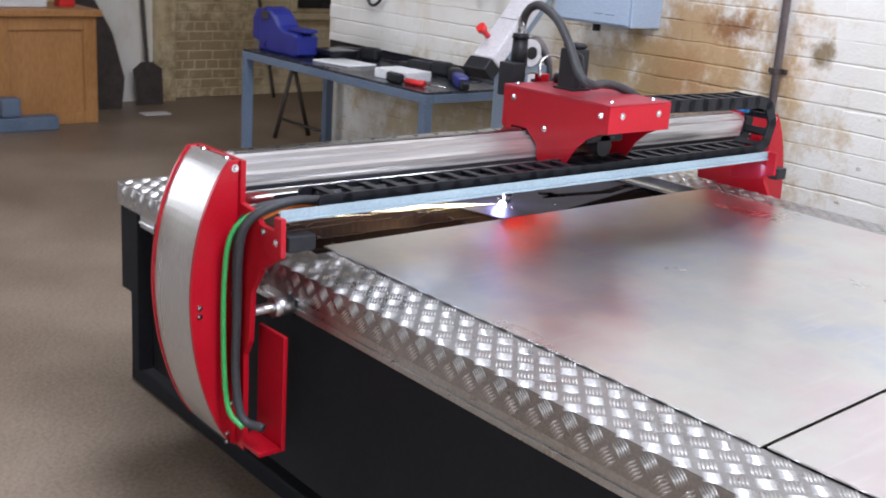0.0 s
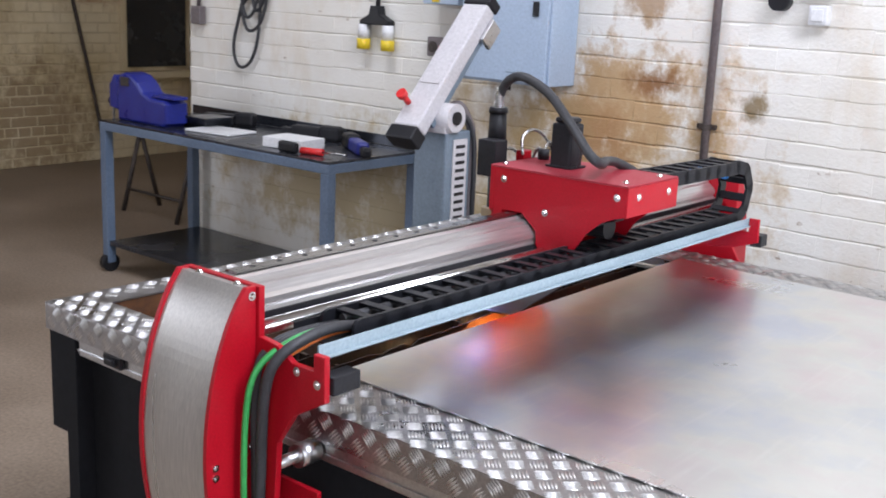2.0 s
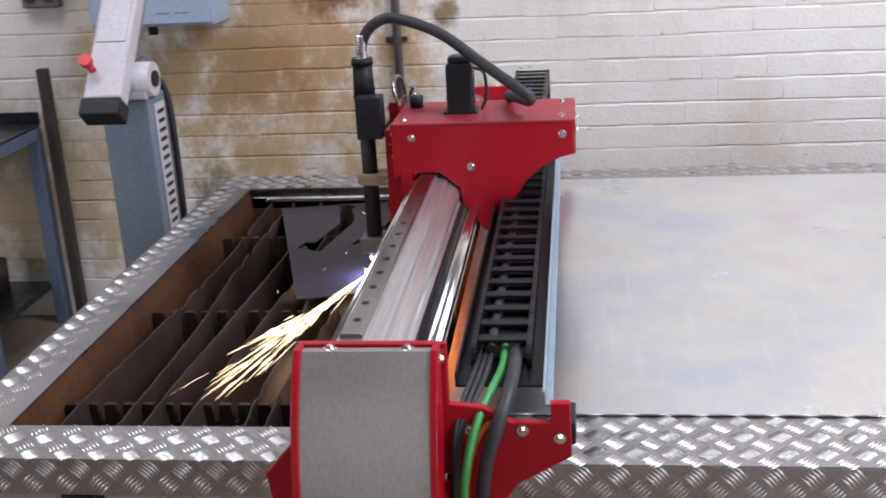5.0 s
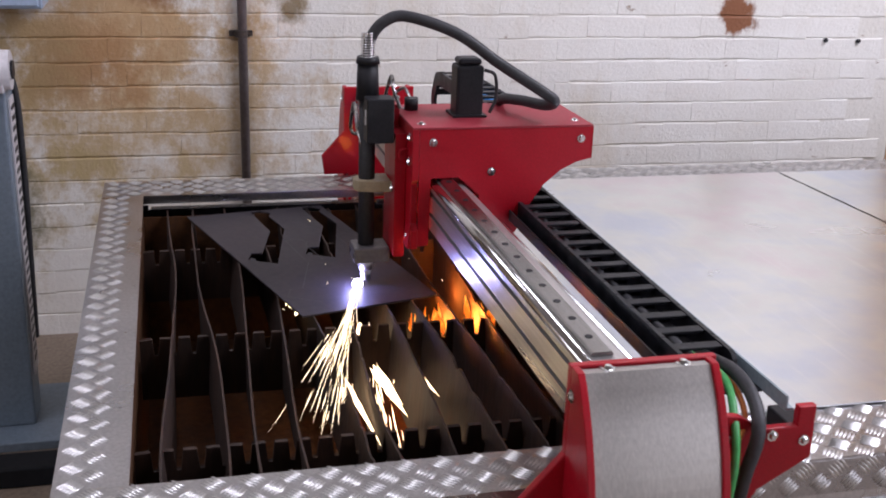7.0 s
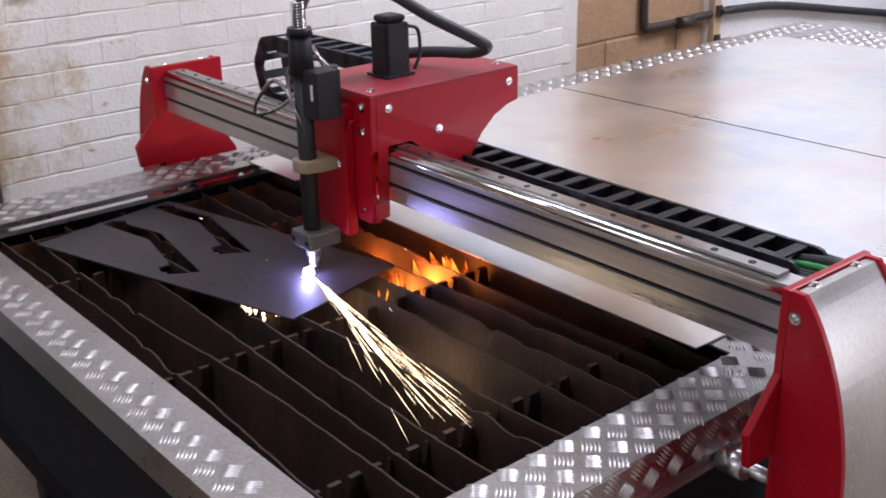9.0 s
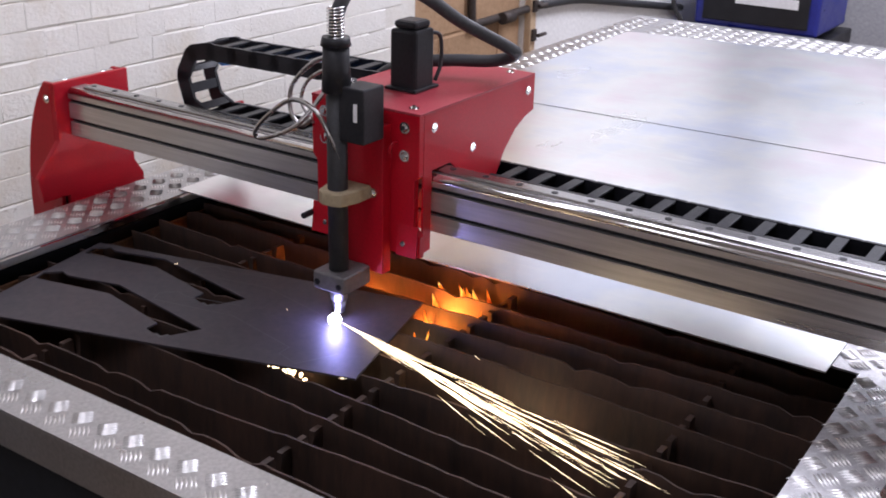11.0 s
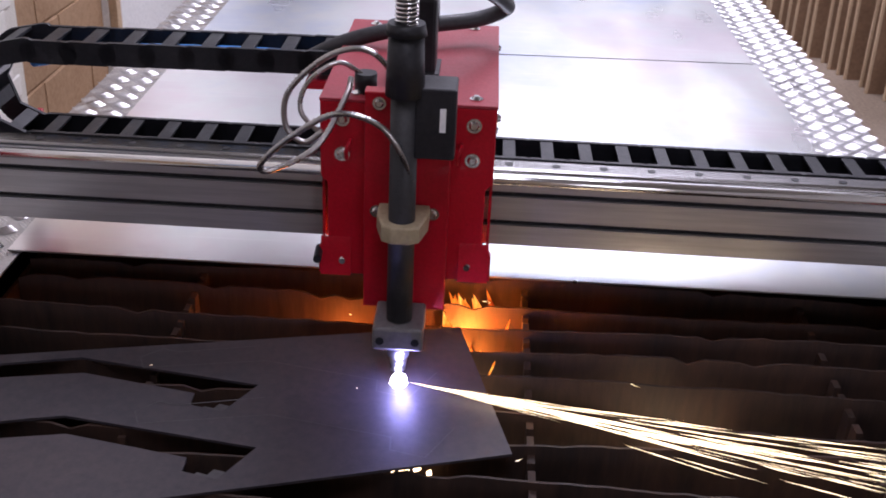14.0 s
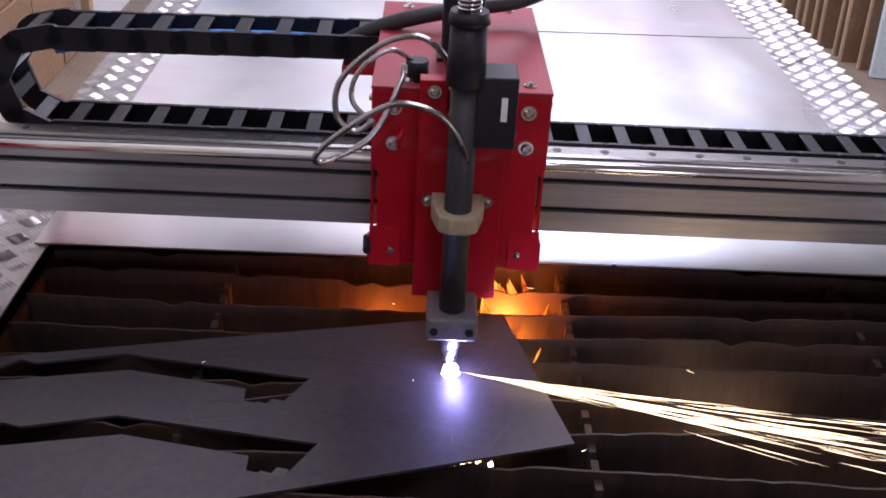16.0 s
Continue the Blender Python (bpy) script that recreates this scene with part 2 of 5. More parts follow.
M_ORANGE = surface("orange_cable", (0.55, 0.13, 0.015), (0.66, 0.18, 0.02), 0.4, 0, 20, 90, 0.05)
M_BLUE = surface("blue_cable", (0.02, 0.20, 0.62), (0.03, 0.28, 0.75), 0.4, 0, 20, 90, 0.05)
M_YELLOW = surface("yellow_plastic", (0.62, 0.45, 0.01), (0.75, 0.55, 0.02), 0.4, 0, 20, 90, 0.05)
M_WHITE = surface("white_plastic", (0.68, 0.68, 0.68), (0.78, 0.78, 0.78), 0.4, 0, 9, 90, 0.05)
M_BUTTON = surface("red_button", (0.6, 0.02, 0.02), (0.7, 0.03, 0.03), 0.35, 0, 20, 90, 0.05)
M_IRON = surface("old_iron", (0.03, 0.026, 0.024), (0.09, 0.07, 0.06), 0.6, 0.4, 10, 80, 0.4)
M_SPARK = glow("white_hot_spark", (1.0, 0.80, 0.45), 9.0)
M_MOLTEN = glow("molten_metal", (1.0, 0.74, 0.38), 9.0)
M_FLAME, fnt, fb = nodes_of("flame")
fb.inputs["Base Color"].default_value = (0, 0, 0, 1)
fb.inputs["Specular IOR Level"].default_value = 0.0
fnt.links.new(ramp(fnt, noise_of(fnt, stretch(fnt, where(fnt), (1, 1, 0.5)), 42, 4), [(0.36, (0.25, 0.02, 0.001)), (0.52, (1.0, 0.22, 0.012)), (0.66, (1.0, 0.58, 0.08))]), fb.inputs["Emission Color"])
fb.inputs["Emission Strength"].default_value = 1.8
M_ARC = glow("plasma_arc", (0.80, 0.82, 1.0), 22.0)
for dull in (M_DARK, M_CHAIN, M_BLACK, M_RED, M_REDDUST):
    dull.node_tree.nodes["Principled BSDF"].inputs["Specular IOR Level"].default_value = 0.25
M_SKYLIGHT = glow("daylight_pane", (0.93, 0.97, 1.0), 0.38)


def sheet_material():
    """Galvanised sheet: long scuffs along its length, cloudy zinc, blue and pink reflections painted in."""
    m, nt, b = nodes_of("galvanised_sheet")
    pos = where(nt)
    cloud = noise_of(nt, pos, 2.4, 5)
    wipe = noise_of(nt, stretch(nt, pos, (1.0, 2.6, 1)), 3.0, 3, 0.5)
    col = ramp(nt, cloud, [(0.34, (0.68, 0.70, 0.71)), (0.64, (0.86, 0.87, 0.85))])
    # blue and pink clouds: reflected room colours put into the base colour
    tint = ramp(nt, noise_of(nt, pos, 2.1, 4), [(0.36, (0.60, 0.69, 0.88)), (0.50, (0.87, 0.88, 0.84)), (0.64, (0.86, 0.70, 0.74))])
    col = mix(nt, 0.45, col, tint)
    scratch = ramp(nt, noise_of(nt, stretch(nt, pos, (40, 3, 1)), 1.5, 1, 0.4), [(0.60, (0, 0, 0)), (0.80, (0.3, 0.3, 0.3))])
    col = mix(nt, scratch, col, (0.95, 0.95, 0.94))
    nt.links.new(col, b.inputs["Base Color"])
    b.inputs["Metallic"].default_value = 1.0
    r = ramp(nt, wipe, [(0.30, (0.27,) * 3), (0.50, (0.30,) * 3), (0.72, (0.34,) * 3)])
    nt.links.new(mix(nt, scratch, r, (0.4, 0.4, 0.4)), b.inputs["Roughness"])
    return m


M_SHEET = sheet_material()


# ---- mesh helpers ----
def box(bm, a, b, bevel=0.0, m=None):
    made = bmesh.ops.create_cube(bm, size=1)["verts"]
    for v in made:
        v.co = Vector([(a[i] + b[i]) / 2 + v.co[i] * (b[i] - a[i]) for i in range(3)])
    if bevel:
        es = list({e for v in made for e in v.link_edges})
        out = bmesh.ops.bevel(bm, geom=es, offset=bevel, segments=2, profile=0.5, affect="EDGES")
        made = out["verts"]
    if m is not None:
        bmesh.ops.transform(bm, matrix=m, verts=list({v for v in made}))
    return made


def rod(bm, p, q, r, seg=14, r2=None):
    p, q = Vector(p), Vector(q)
    d = q - p
    m = Matrix.Translation((p + q) / 2) @ d.to_track_quat("Z", "Y").to_matrix().to_4x4()
    return bmesh.ops.create_cone(bm, cap_ends=True, segments=seg, radius1=r, radius2=r if r2 is None else r2, depth=d.length, matrix=m)["verts"]


AX = {"x": (1, 2, 0), "y": (0, 2, 1), "z": (0, 1, 2)}


def prism(bm, pts, axis, lo, hi, bevel=0.0):
    """A flat outline pushed along an axis; outline in the other two coordinates."""
    i, j, k = AX[axis]

    def at(p, h):
        c = [0, 0, 0]
        c[i], c[j], c[k] = p[0], p[1], h
        return c
    lows = [bm.verts.new(at(p, lo)) for p in pts]
    f = bm.faces.new(lows)
    ext = bmesh.ops.extrude_face_region(bm, geom=[f])
    tops = [v for v in ext["geom"] if isinstance(v, bmesh.types.BMVert)]
    for v in tops:
        v.co[k] = hi
    bmesh.ops.recalc_face_normals(bm, faces=bm.faces)
    if bevel:
        es = [e for e in bm.edges if abs(e.verts[0].co[k] - e.verts[1].co[k]) < 1e-6]
        bmesh.ops.bevel(bm, geom=es, offset=bevel, segments=2, profile=0.5, affect="EDGES")


def smooth_line(pts, n=8):
    p = [Vector(a) for a in pts]
    p = [2 * p[0] - p[1]] + p + [2 * p[-1] - p[-2]]
    out = []
    for a, b, c, d in zip(p, p[1:], p[2:], p[3:]):
        for s in range(n):
            t = s / n
            out.append(0.5 * (2 * b + (c - a) * t + (2 * a - 5 * b + 4 * c - d) * t * t + (3 * b - a - 3 * c + d) * t ** 3))
    return out + [p[-2]]


def tube(bm, pts, r, seg=10, n=8, rib=0.0):
    line = smooth_line(pts, n)
    up, rings = Vector((0.13, 0.31, 0.94)), []
    for k, c in enumerate(line):
        d = (line[min(k + 1, len(line) - 1)] - line[max(k - 1, 0)]).normalized()
        u = d.cross(up).normalized()
        up = u.cross(d)
        rr = r * (1 + (rib if k % 2 else -rib))
        rings.append([bm.verts.new(c + rr * (math.cos(2 * math.pi * s / seg) * u + math.sin(2 * math.pi * s / seg) * up)) for s in range(seg)])
    for a, b in zip(rings, rings[1:]):
        for s in range(seg):
            bm.faces.new((a[s], a[(s + 1) % seg], b[(s + 1) % seg], b[s]))
    bm.faces.new(rings[0][::-1])
    bm.faces.new(rings[-1])


def mesh_of(name, bm, material, smooth=False):
    bmesh.ops.recalc_face_normals(bm, faces=bm.faces)
    me = bpy.data.meshes.new(name)
    bm.to_mesh(me)
    bm.free()
    me.materials.append(material)
    if smooth:
        for f in me.polygons:
            f.use_smooth = len(f.vertices) == 4
    return me


def hold(ob, parent):
    ob.parent = parent
    if parent.type == "EMPTY":
        ob.matrix_parent_inverse = Matrix.Translation(-parent.location)


def part(name, bm, material, parent, label="", smooth=False):
    ob = new(name, mesh_of(name, bm, material, smooth))
    hold(ob, parent)
    return tagged(ob, label)


def thing(name, at, label, category, group=""):
    ob = new(name)
    ob.empty_display_size = 0.05
    ob.location = at
    return tagged(ob, label, category, group)


def solo(name, bm, material, label, category, group="", kind="", smooth=False):
    return tagged(new(name, mesh_of(name, bm, material, smooth)), label, category, group, kind)


def pbox(name, a, b, material, parent, bevel=0.002, label=""):
    bm = bmesh.new()
    box(bm, a, b, bevel)
    return part(name, bm, material, parent, label)


def prod(name, p, q, r, material, parent, label="", seg=16, r2=None):
    bm = bmesh.new()
    rod(bm, p, q, r, seg, r2)
    return part(name, bm, material, parent, label, True)


def ptube(name, pts, r, material, parent, label="", seg=10, n=8, rib=0.0):
    bm = bmesh.new()
    tube(bm, pts, r, seg, n, rib)
    return part(name, bm, material, parent, label, True)


def dome_screw(parent, at, way, r=0.0065):
    """A domed socket screw with its washer."""
    bm = bmesh.new()
    at, way = Vector(at), Vector(way)
    rod(bm, at, at + way * 0.002, r * 1.45, 14)
    rod(bm, at + way * 0.002, at + way * 0.006, r, 12, r * 0.62)
    part("screw", bm, M_BOLT, parent)


def structure(name, bm, material, label):
    return tagged(new(name, mesh_of(name, bm, material)), label, "", "", "structure")


# ---- the room ----
def slab(name, a, b, material, label):
    bm = bmesh.new()
    box(bm, a, b)
    return structure(name, bm, material, label)


slab("floor", (-6.3, -5.3, -0.12), (7.4, 5.3, 0), M_FLOOR, "worn brown-grey concrete workshop floor with dark stains")
# unseen ceiling: dark for contrast on metal, openings added for the fills
bm = bmesh.new()
XS, YS = (-6.3, -1.85, -0.15, 2.15, 6.45, 7.4), (-5.3, -0.85, 0.2, 1.1, 1.4, 5.3)
for i in range(5):
    for j in range(5):
        if not (i == 1 and j in (2, 3)) and not (i == 3 and j in (1, 2)):
            box(bm, (XS[i], YS[j], 4.4), (XS[i + 1], YS[j + 1], 4.55))
structure("ceiling", bm, M_CEIL, "unseen plain dark ceiling with two openings added for the roof fills")
wall_north = slab("wall_north", (-2.83, 2.606, 0), (3.15, 2.95, 4.4), M_MORTAR, "white-painted old brick wall with rusty damp stains")
slab("wall_north_east", (4.12, 2.6, 0), (7.4, 2.95, 4.4), M_WHITEWALL, "bright white painted plain wall")
wall_blocked = slab("wall_blocked_door", (3.15, 2.63, 0), (4.12, 2.95, 4.4), M_BLOCK, "former doorway filled with bare brown blocks")
# the opening in this wall is out of view, added for the west fill
bm = bmesh.new()
for a, b in (((-6.3, -5.3, 0), (-6.006, -4.4, 4.4)), ((-6.3, -2.0, 0), (-6.006, 5.0, 4.4)), ((-6.3, -4.4, 0), (-6.006, -2.0, 1.4)), ((-6.3, -4.4, 3.2), (-6.006, -2.0, 4.4))):
    box(bm, a, b)
wall_west = structure("wall_west", bm, M_OLDMORTAR, "yellowed flaking painted brick wall with damp stains")
bm = bmesh.new()
for a, b in (((-6.3, 5.0, 0), (-2.83, 5.3, 4.4)), ((-2.83, 2.95, 0), (-2.5, 5.3, 4.4))):
    box(bm, a, b)
structure("wall_recess", bm, M_OLDBRICK, "dim damp-stained painted wall behind the corner")
# wall out of view, its opening added for the south fill lamp
bm = bmesh.new()
for a, b in (((-6.0, -5.3, 0), (4.4, -5.0, 4.4)), ((6.8, -5.3, 0), (7.4, -5.0, 4.4)), ((4.4, -5.3, 3.7), (6.8, -5.0, 4.4))):
    box(bm, a, b)
structure("wall_south", bm, M_WHITEWALL, "unseen plain white wall with a wide opening added for the south fill")
bm = bmesh.new()
for a, b in (((7.1, -5.0, 0), (7.4, -0.65, 4.4)), ((7.1, 2.05, 0), (7.4, 2.6, 4.4)), ((7.1, -0.65, 4.1), (7.4, 2.05, 4.4)), ((7.1, -0.65, 0), (7.4, 2.05, 1.5))):
    box(bm, a, b)
structure("wall_east", bm, M_GREYWALL, "plain grey end wall with a high bright window")
win = thing("window_1", (7.2, 0.7, 1.5), "large bright window of white panes in the end wall", "window")
tagged(win, kind="structure")
for k in range(5):
    y = -0.65 + 2.7 * k / 4
    pbox("window_frame", (7.17, max(-0.65, y - 0.02), 1.5), (7.23, min(2.05, y + 0.02), 4.1), M_WHITE, win, 0.003)
    if k < 4:
        pbox("pane", (7.24, y + 0.02, 1.5), (7.25, y + 2.7 / 4 - 0.02, 4.1), M_SKYLIGHT, win, 0)
# ---- cutting table ----
TX, TW, TZ = 3.74, 1.80, 0.80
table = thing("cutting_table", (TX / 2, TW / 2, 0), "plasma cutting table, charcoal body with aluminium tread-plate rim", "cutting table")


def tread_bars(bm, o, u, v, nu, nv, wide=0.0585):
    """Five-bar tread: groups of raised bars on a diamond lattice, turned to and fro, over an area nu by nv metres."""
    o, u, v = Vector(o), Vector(u), Vector(v)
    n = u.cross(v)
    rows = int((nv - 0.02) / 0.0275) + 1
    for i in range(2 * int(nu / wide)):
        for j in range(rows):
            if (i + j) % 2:
                continue
            c = o + u * (wide * (0.5 * i + 0.45)) + v * (nv / 2 + 0.0275 * (j - (rows - 1) / 2))
            d = (u + (-1) ** j * v) / math.sqrt(2)
            e = n.cross(d)
            for k in (-2, -1, 0, 1, 2):
                q = c + e * (0.0064 * k)
                L, W, T = 0.0165, 0.0027, 0.0026
                a, b, f, g = (bm.verts.new(q + d * L), bm.verts.new(q - d * L), bm.verts.new(q + e * W), bm.verts.new(q - e * W))
                h, l = bm.verts.new(q + d * L * 0.6 + n * T), bm.verts.new(q - d * L * 0.6 + n * T)
                for fc in ((a, f, h), (f, l, h), (f, b, l), (b, g, l), (g, h, l), (g, a, h)):
                    bm.faces.new(fc)


def rim(name, outline, skirt, fields):
    """One bent tread plate of the rim: flat top, turned-down skirt, raised bars on both."""
    bm = bmesh.new()
    prism(bm, outline, "z", TZ - 0.004, TZ)
    for a, b in skirt:
        box(bm, a, b, 0.0008)
    ob = part(name, bm, M_TREAD, table, "bright aluminium tread plate")
    bm = bmesh.new()
    for f in fields:
        tread_bars(bm, *f)
    me = mesh_of("tread_pattern", bm, M_BARS)
    for f in me.polygons:
        f.use_smooth = True
    bars = new("tread_pattern", me)
    bars.parent = ob
    tagged(bars, kind="stuff")


SK = 0.068
rim("rim_plate", [(0, 0.115), (0.11, 0.115), (0.11, 1.648), (0, 1.648)], [((0, 0.0, TZ - SK), (0.004, TW, TZ - 0.0042))],
    [((0.0, 0.115, TZ), (1, 0, 0), (0, 1, 0), 0.11, 1.533), ((0, TW, TZ - 0.006), (0, -1, 0), (0, 0, -1), TW, SK - 0.01)])
rim("rim_plate", [(0, 0), (TX, 0), (TX, 0.165), (0.90, 0.165), (0.90, 0.1145), (0, 0.1145)], [((0.0045, 0.0, TZ - SK), (TX, 0.004, TZ - 0.0042))],
    [((0, 0, TZ), (1, 0, 0), (0, 1, 0), 0.9, 0.113), ((0.9, 0, TZ), (1, 0, 0), (0, 1, 0), TX - 0.9, 0.158), ((0, 0, TZ - 0.006 - SK + 0.012), (1, 0, 0), (0, 0, 1), TX, SK - 0.012)])
rim("rim_plate", [(0, 1.6485), (TX, 1.6485), (TX, TW), (0, TW)], [((0.0045, TW - 0.004, TZ - SK), (TX, TW, TZ - 0.0042))],
    [((0, 1.662, TZ), (1, 0, 0), (0, 1, 0), TX, 0.135)])
rim("rim_plate", [(3.32, 0.1655), (TX, 0.1655), (TX, 1.648), (3.32, 1.648)], [((TX - 0.004, 0.0045, TZ - SK), (TX, TW - 0.0045, TZ - 0.0042))],
    [((3.33, 0.17, TZ), (1, 0, 0), (0, 1, 0), 0.40, 1.46)])
# side rail profile under the skirt, charcoal body, stepped end, base frame
for y0, y1 in ((0.012, 0.05), (TW - 0.05, TW - 0.012)):
    bm = bmesh.new()
    box(bm, (0.125, y0, 0.688), (TX - 0.125, y1, 0.728), 0.003)
    box(bm, (0.125, y0 - 0.004, 0.700), (TX - 0.125, y0 + 0.004, 0.706), 0.001)
    part("guide_rail", bm, M_STEEL, table, "grey steel side guide rail")
bm = bmesh.new()
prism(bm, [(0.013, 0.73), (TX - 0.013, 0.73), (TX - 0.013, 0.474), (TX - 0.086, 0.474), (TX - 0.086, 0.237), (0.086, 0.237), (0.086, 0.474), (0.013, 0.474)], "y", 0.053, 0.062, 0.002)
part("side_panel", bm, M_DARK, table)
bm = bmesh.new()
prism(bm, [(0.013, 0.73), (TX - 0.013, 0.73), (TX - 0.013, 0.474), (TX - 0.086, 0.474), (TX - 0.086, 0.237), (0.086, 0.237), (0.086, 0.474), (0.013, 0.474)], "y", TW - 0.062, TW - 0.053, 0.002)
part("side_panel", bm, M_DARK, table)
for y0, y1 in ((0.006, 0.0525), (TW - 0.0525, TW - 0.006)):
    for flip in (0, 1):
        pts = [(0.0055, 0.7305), (0.118, 0.7305), (0.118, 0.2375), (0.070, 0.2375), (0.070, 0.474), (0.0055, 0.474)]
        bm = bmesh.new()
        prism(bm, [(TX - x, z) for x, z in pts][::-1] if flip else pts, "y", y0, y1, 0.002)
        part("corner_panel", bm, M_DARK, table, "charcoal stepped corner panel")
bm = bmesh.new()
box(bm, (0.245, 0.0005, 0.700), (0.315, 0.0115, 0.730), 0.003)
box(bm, (0.262, -0.010, 0.708), (0.298, 0.0004, 0.724), 0.003)
part("latch", bm, M_BLACK, table, "small black latch under the rim")
for x0, x1 in ((0.0135, 0.022), (TX - 0.022, TX - 0.0135)):
    pbox("end_panel", (x0, 0.0625, 0.47), (x1, TW - 0.0625, 0.729), M_DARK, table, 0.002)
for x0, x1 in ((0.087, 0.096), (TX - 0.096, TX - 0.087)):
    pbox("end_panel", (x0, 0.0625, 0.237), (x1, TW - 0.0625, 0.469), M_DARK, table, 0.002)
for k in range(4):
    for y in (0.24, TW - 0.30):
        pbox("leg", (0.12 + k * 1.15, y, 0.061), (0.20 + k * 1.15, y + 0.06, 0.33), M_BLACK, table, 0.004)
for y in (0.19, TW - 0.29):
    pbox("base_rail", (-0.36, y, 0), (TX - 0.1, y + 0.10, 0.06), M_DARK, table, 0.006, "black steel base rail on the floor")
# bed: rusty tray, cross bars with notches, wavy slats
for a, b in (((0.1, 0.10, 0.33), (3.4, 1.68, 0.345)), ((0.098, 0.10, 0.345), (0.106, 1.68, 0.795)), ((0.107, 0.098, 0.345), (3.4, 0.106, 0.73)), ((0.107, 1.668, 0.345), (3.4, 1.676, 0.73))):
    pbox("bed_panel", a, b, M_BED, table, 0, "rusty scorched inner panel")
for y in (0.325, 0.80, 1.36):
    pts = [(0.11, 0.60), (0.11, 0.735)]
    x = 0.135
    while x < 1.5:
        pts += [(x, 0.737), (x + 0.004, 0.700), (x + 0.012, 0.700), (x + 0.016, 0.737)]
        x += 0.0385
    pts += [(1.55, 0.735), (1.55, 0.60)]
    bm = bmesh.new()
    prism(bm, pts, "y", y - 0.005, y + 0.005)
    part("cross_bar", bm, M_SLAT, table, "burnt notched steel cross bar")
rnd = random.Random(5)
for k in range(14):
    x0, ph, amp = 0.172 + 0.077 * k, rnd.uniform(0, 6.3), rnd.uniform(0.002, 0.007)
    bm = bmesh.new()
    rows = []
    N = 60
    for i in range(N + 1):
        y = 0.108 + 1.558 * i / N
        x = x0 + amp * math.sin(y * 4.2 + ph) + 0.3 * amp * math.sin(y * 11 + ph * 2)
        top = 0.752 - (rnd.uniform(0, 0.0035) + (0.009 if rnd.random() < 0.06 else 0))
        lean = 0.012 * math.sin(y * 3.1 + ph)
        rows.append([bm.verts.new((x + dx + s, y, z)) for dx, z, s in ((-0.002, 0.60, 0), (-0.002, top, lean), (0.002, top, lean), (0.002, 0.60, 0))])
    for a, b in zip(rows, rows[1:]):
        for s in range(4):
            bm.faces.new((a[s], a[(s + 1) % 4], b[(s + 1) % 4], b[s]))
    part("slat", bm, M_SLAT, table)


# ---- sheets lying on the table ----
def metal_sheet(name, pts, label):
    bm = bmesh.new()
    prism(bm, pts, "z", TZ + 0.0022, TZ + 0.0052)
    return solo(name, bm, M_SHEET, label, "metal sheet", "bright sheets covering the table")


metal_sheet("metal_sheet", [(0.862, 0.160), (2.136, 0.160), (2.066, 1.668), (0.855, 1.668)], "bright scuffed galvanised steel sheet lying on the table")
metal_sheet("metal_sheet", [(2.143, 0.168), (3.56, 0.168), (3.34, 1.665), (2.076, 1.665)], "dull scuffed galvanised steel sheet lying beyond a joint")
bm = bmesh.new()
rod(bm, (3.66, 0.13, TZ), (3.66, 0.13, TZ + 0.012), 0.075, 24)
rod(bm, (3.66, 0.13, TZ + 0.012), (3.66, 0.13, TZ + 0.018), 0.06, 24)
solo("rubber_disc", bm, M_RUBBER, "flat black rubber disc on the table corner", "disc", smooth=True)


# ---- workpiece ----
SLOT = [(0.432, 1.128), (0.362, 1.165), (0.374, 1.213), (0.402, 1.214), (0.436, 1.385), (0.398, 1.560), (0.425, 1.572), (0.452, 1.545), (0.445, 1.520), (0.476, 1.402)]
OUT = [(0.225, 1.580), (0.452, 0.827), (0.772, 0.908), (0.600, 1.648)]
STEP = (0.145, 0.026)


def workpiece():
    bm = bmesh.new()
    for loop in (OUT, [(x, y + 0.04) for x, y in SLOT], [(x + STEP[0], y + STEP[1] + 0.04) for x, y in SLOT]):
        vs = [bm.verts.new((x, y, 0.7525)) for x, y in loop]
        for a, b in zip(vs, vs[1:] + vs[:1]):
            bm.edges.new((a, b))
    bmesh.ops.triangle_fill(bm, use_beauty=True, edges=bm.edges[:])
    ext = bmesh.ops.extrude_face_region(bm, geom=bm.faces[:])
    for v in ext["geom"]:
        if isinstance(v, bmesh.types.BMVert):
            v.co.z += 0.004
    root = thing("steel_plate", (0.48, 1.2, 0.7525), "dark mill-scale steel plate with two bracket shapes cut out", "steel plate")
    part("plate", bm, M_PLATE, root)
    for dx, dy in ((0.070, -0.222), (0.205, -0.190)):
        line = [(x + dx, y + dy) for x, y in SLOT]
        bm = bmesh.new()
        for (ax, ay), (bx, by) in zip(line[:-1], line[1:]):
            d = Vector((bx - ax, by - ay, 0)).normalized() * 0.0011
            n = Vector((-d.y, d.x, 0))
            bm.faces.new([bm.verts.new(Vector((px, py, 0.7570)) + q) for px, py, q in ((ax, ay, n), (bx, by, n), (bx, by, -n), (ax, ay, -n))])
        part("cut_line", bm, M_CUT, root, "thin freshly cut outline")
    for dx, dy in ((0, 0.04), (STEP[0], STEP[1] + 0.04)):
        bm = bmesh.new()
        prism(bm, [(0.366 + dx, 1.168 + dy), (0.388 + dx, 1.160 + dy), (0.392 + dx, 1.176 + dy), (0.380 + dx, 1.182 + dy), (0.384 + dx, 1.196 + dy), (0.372 + dx, 1.205 + dy)], "z", 0.744, 0.748)
        part("offcut", bm, M_CUT, root, "small dark offcut hanging in the slot")
    return root


workpiece()


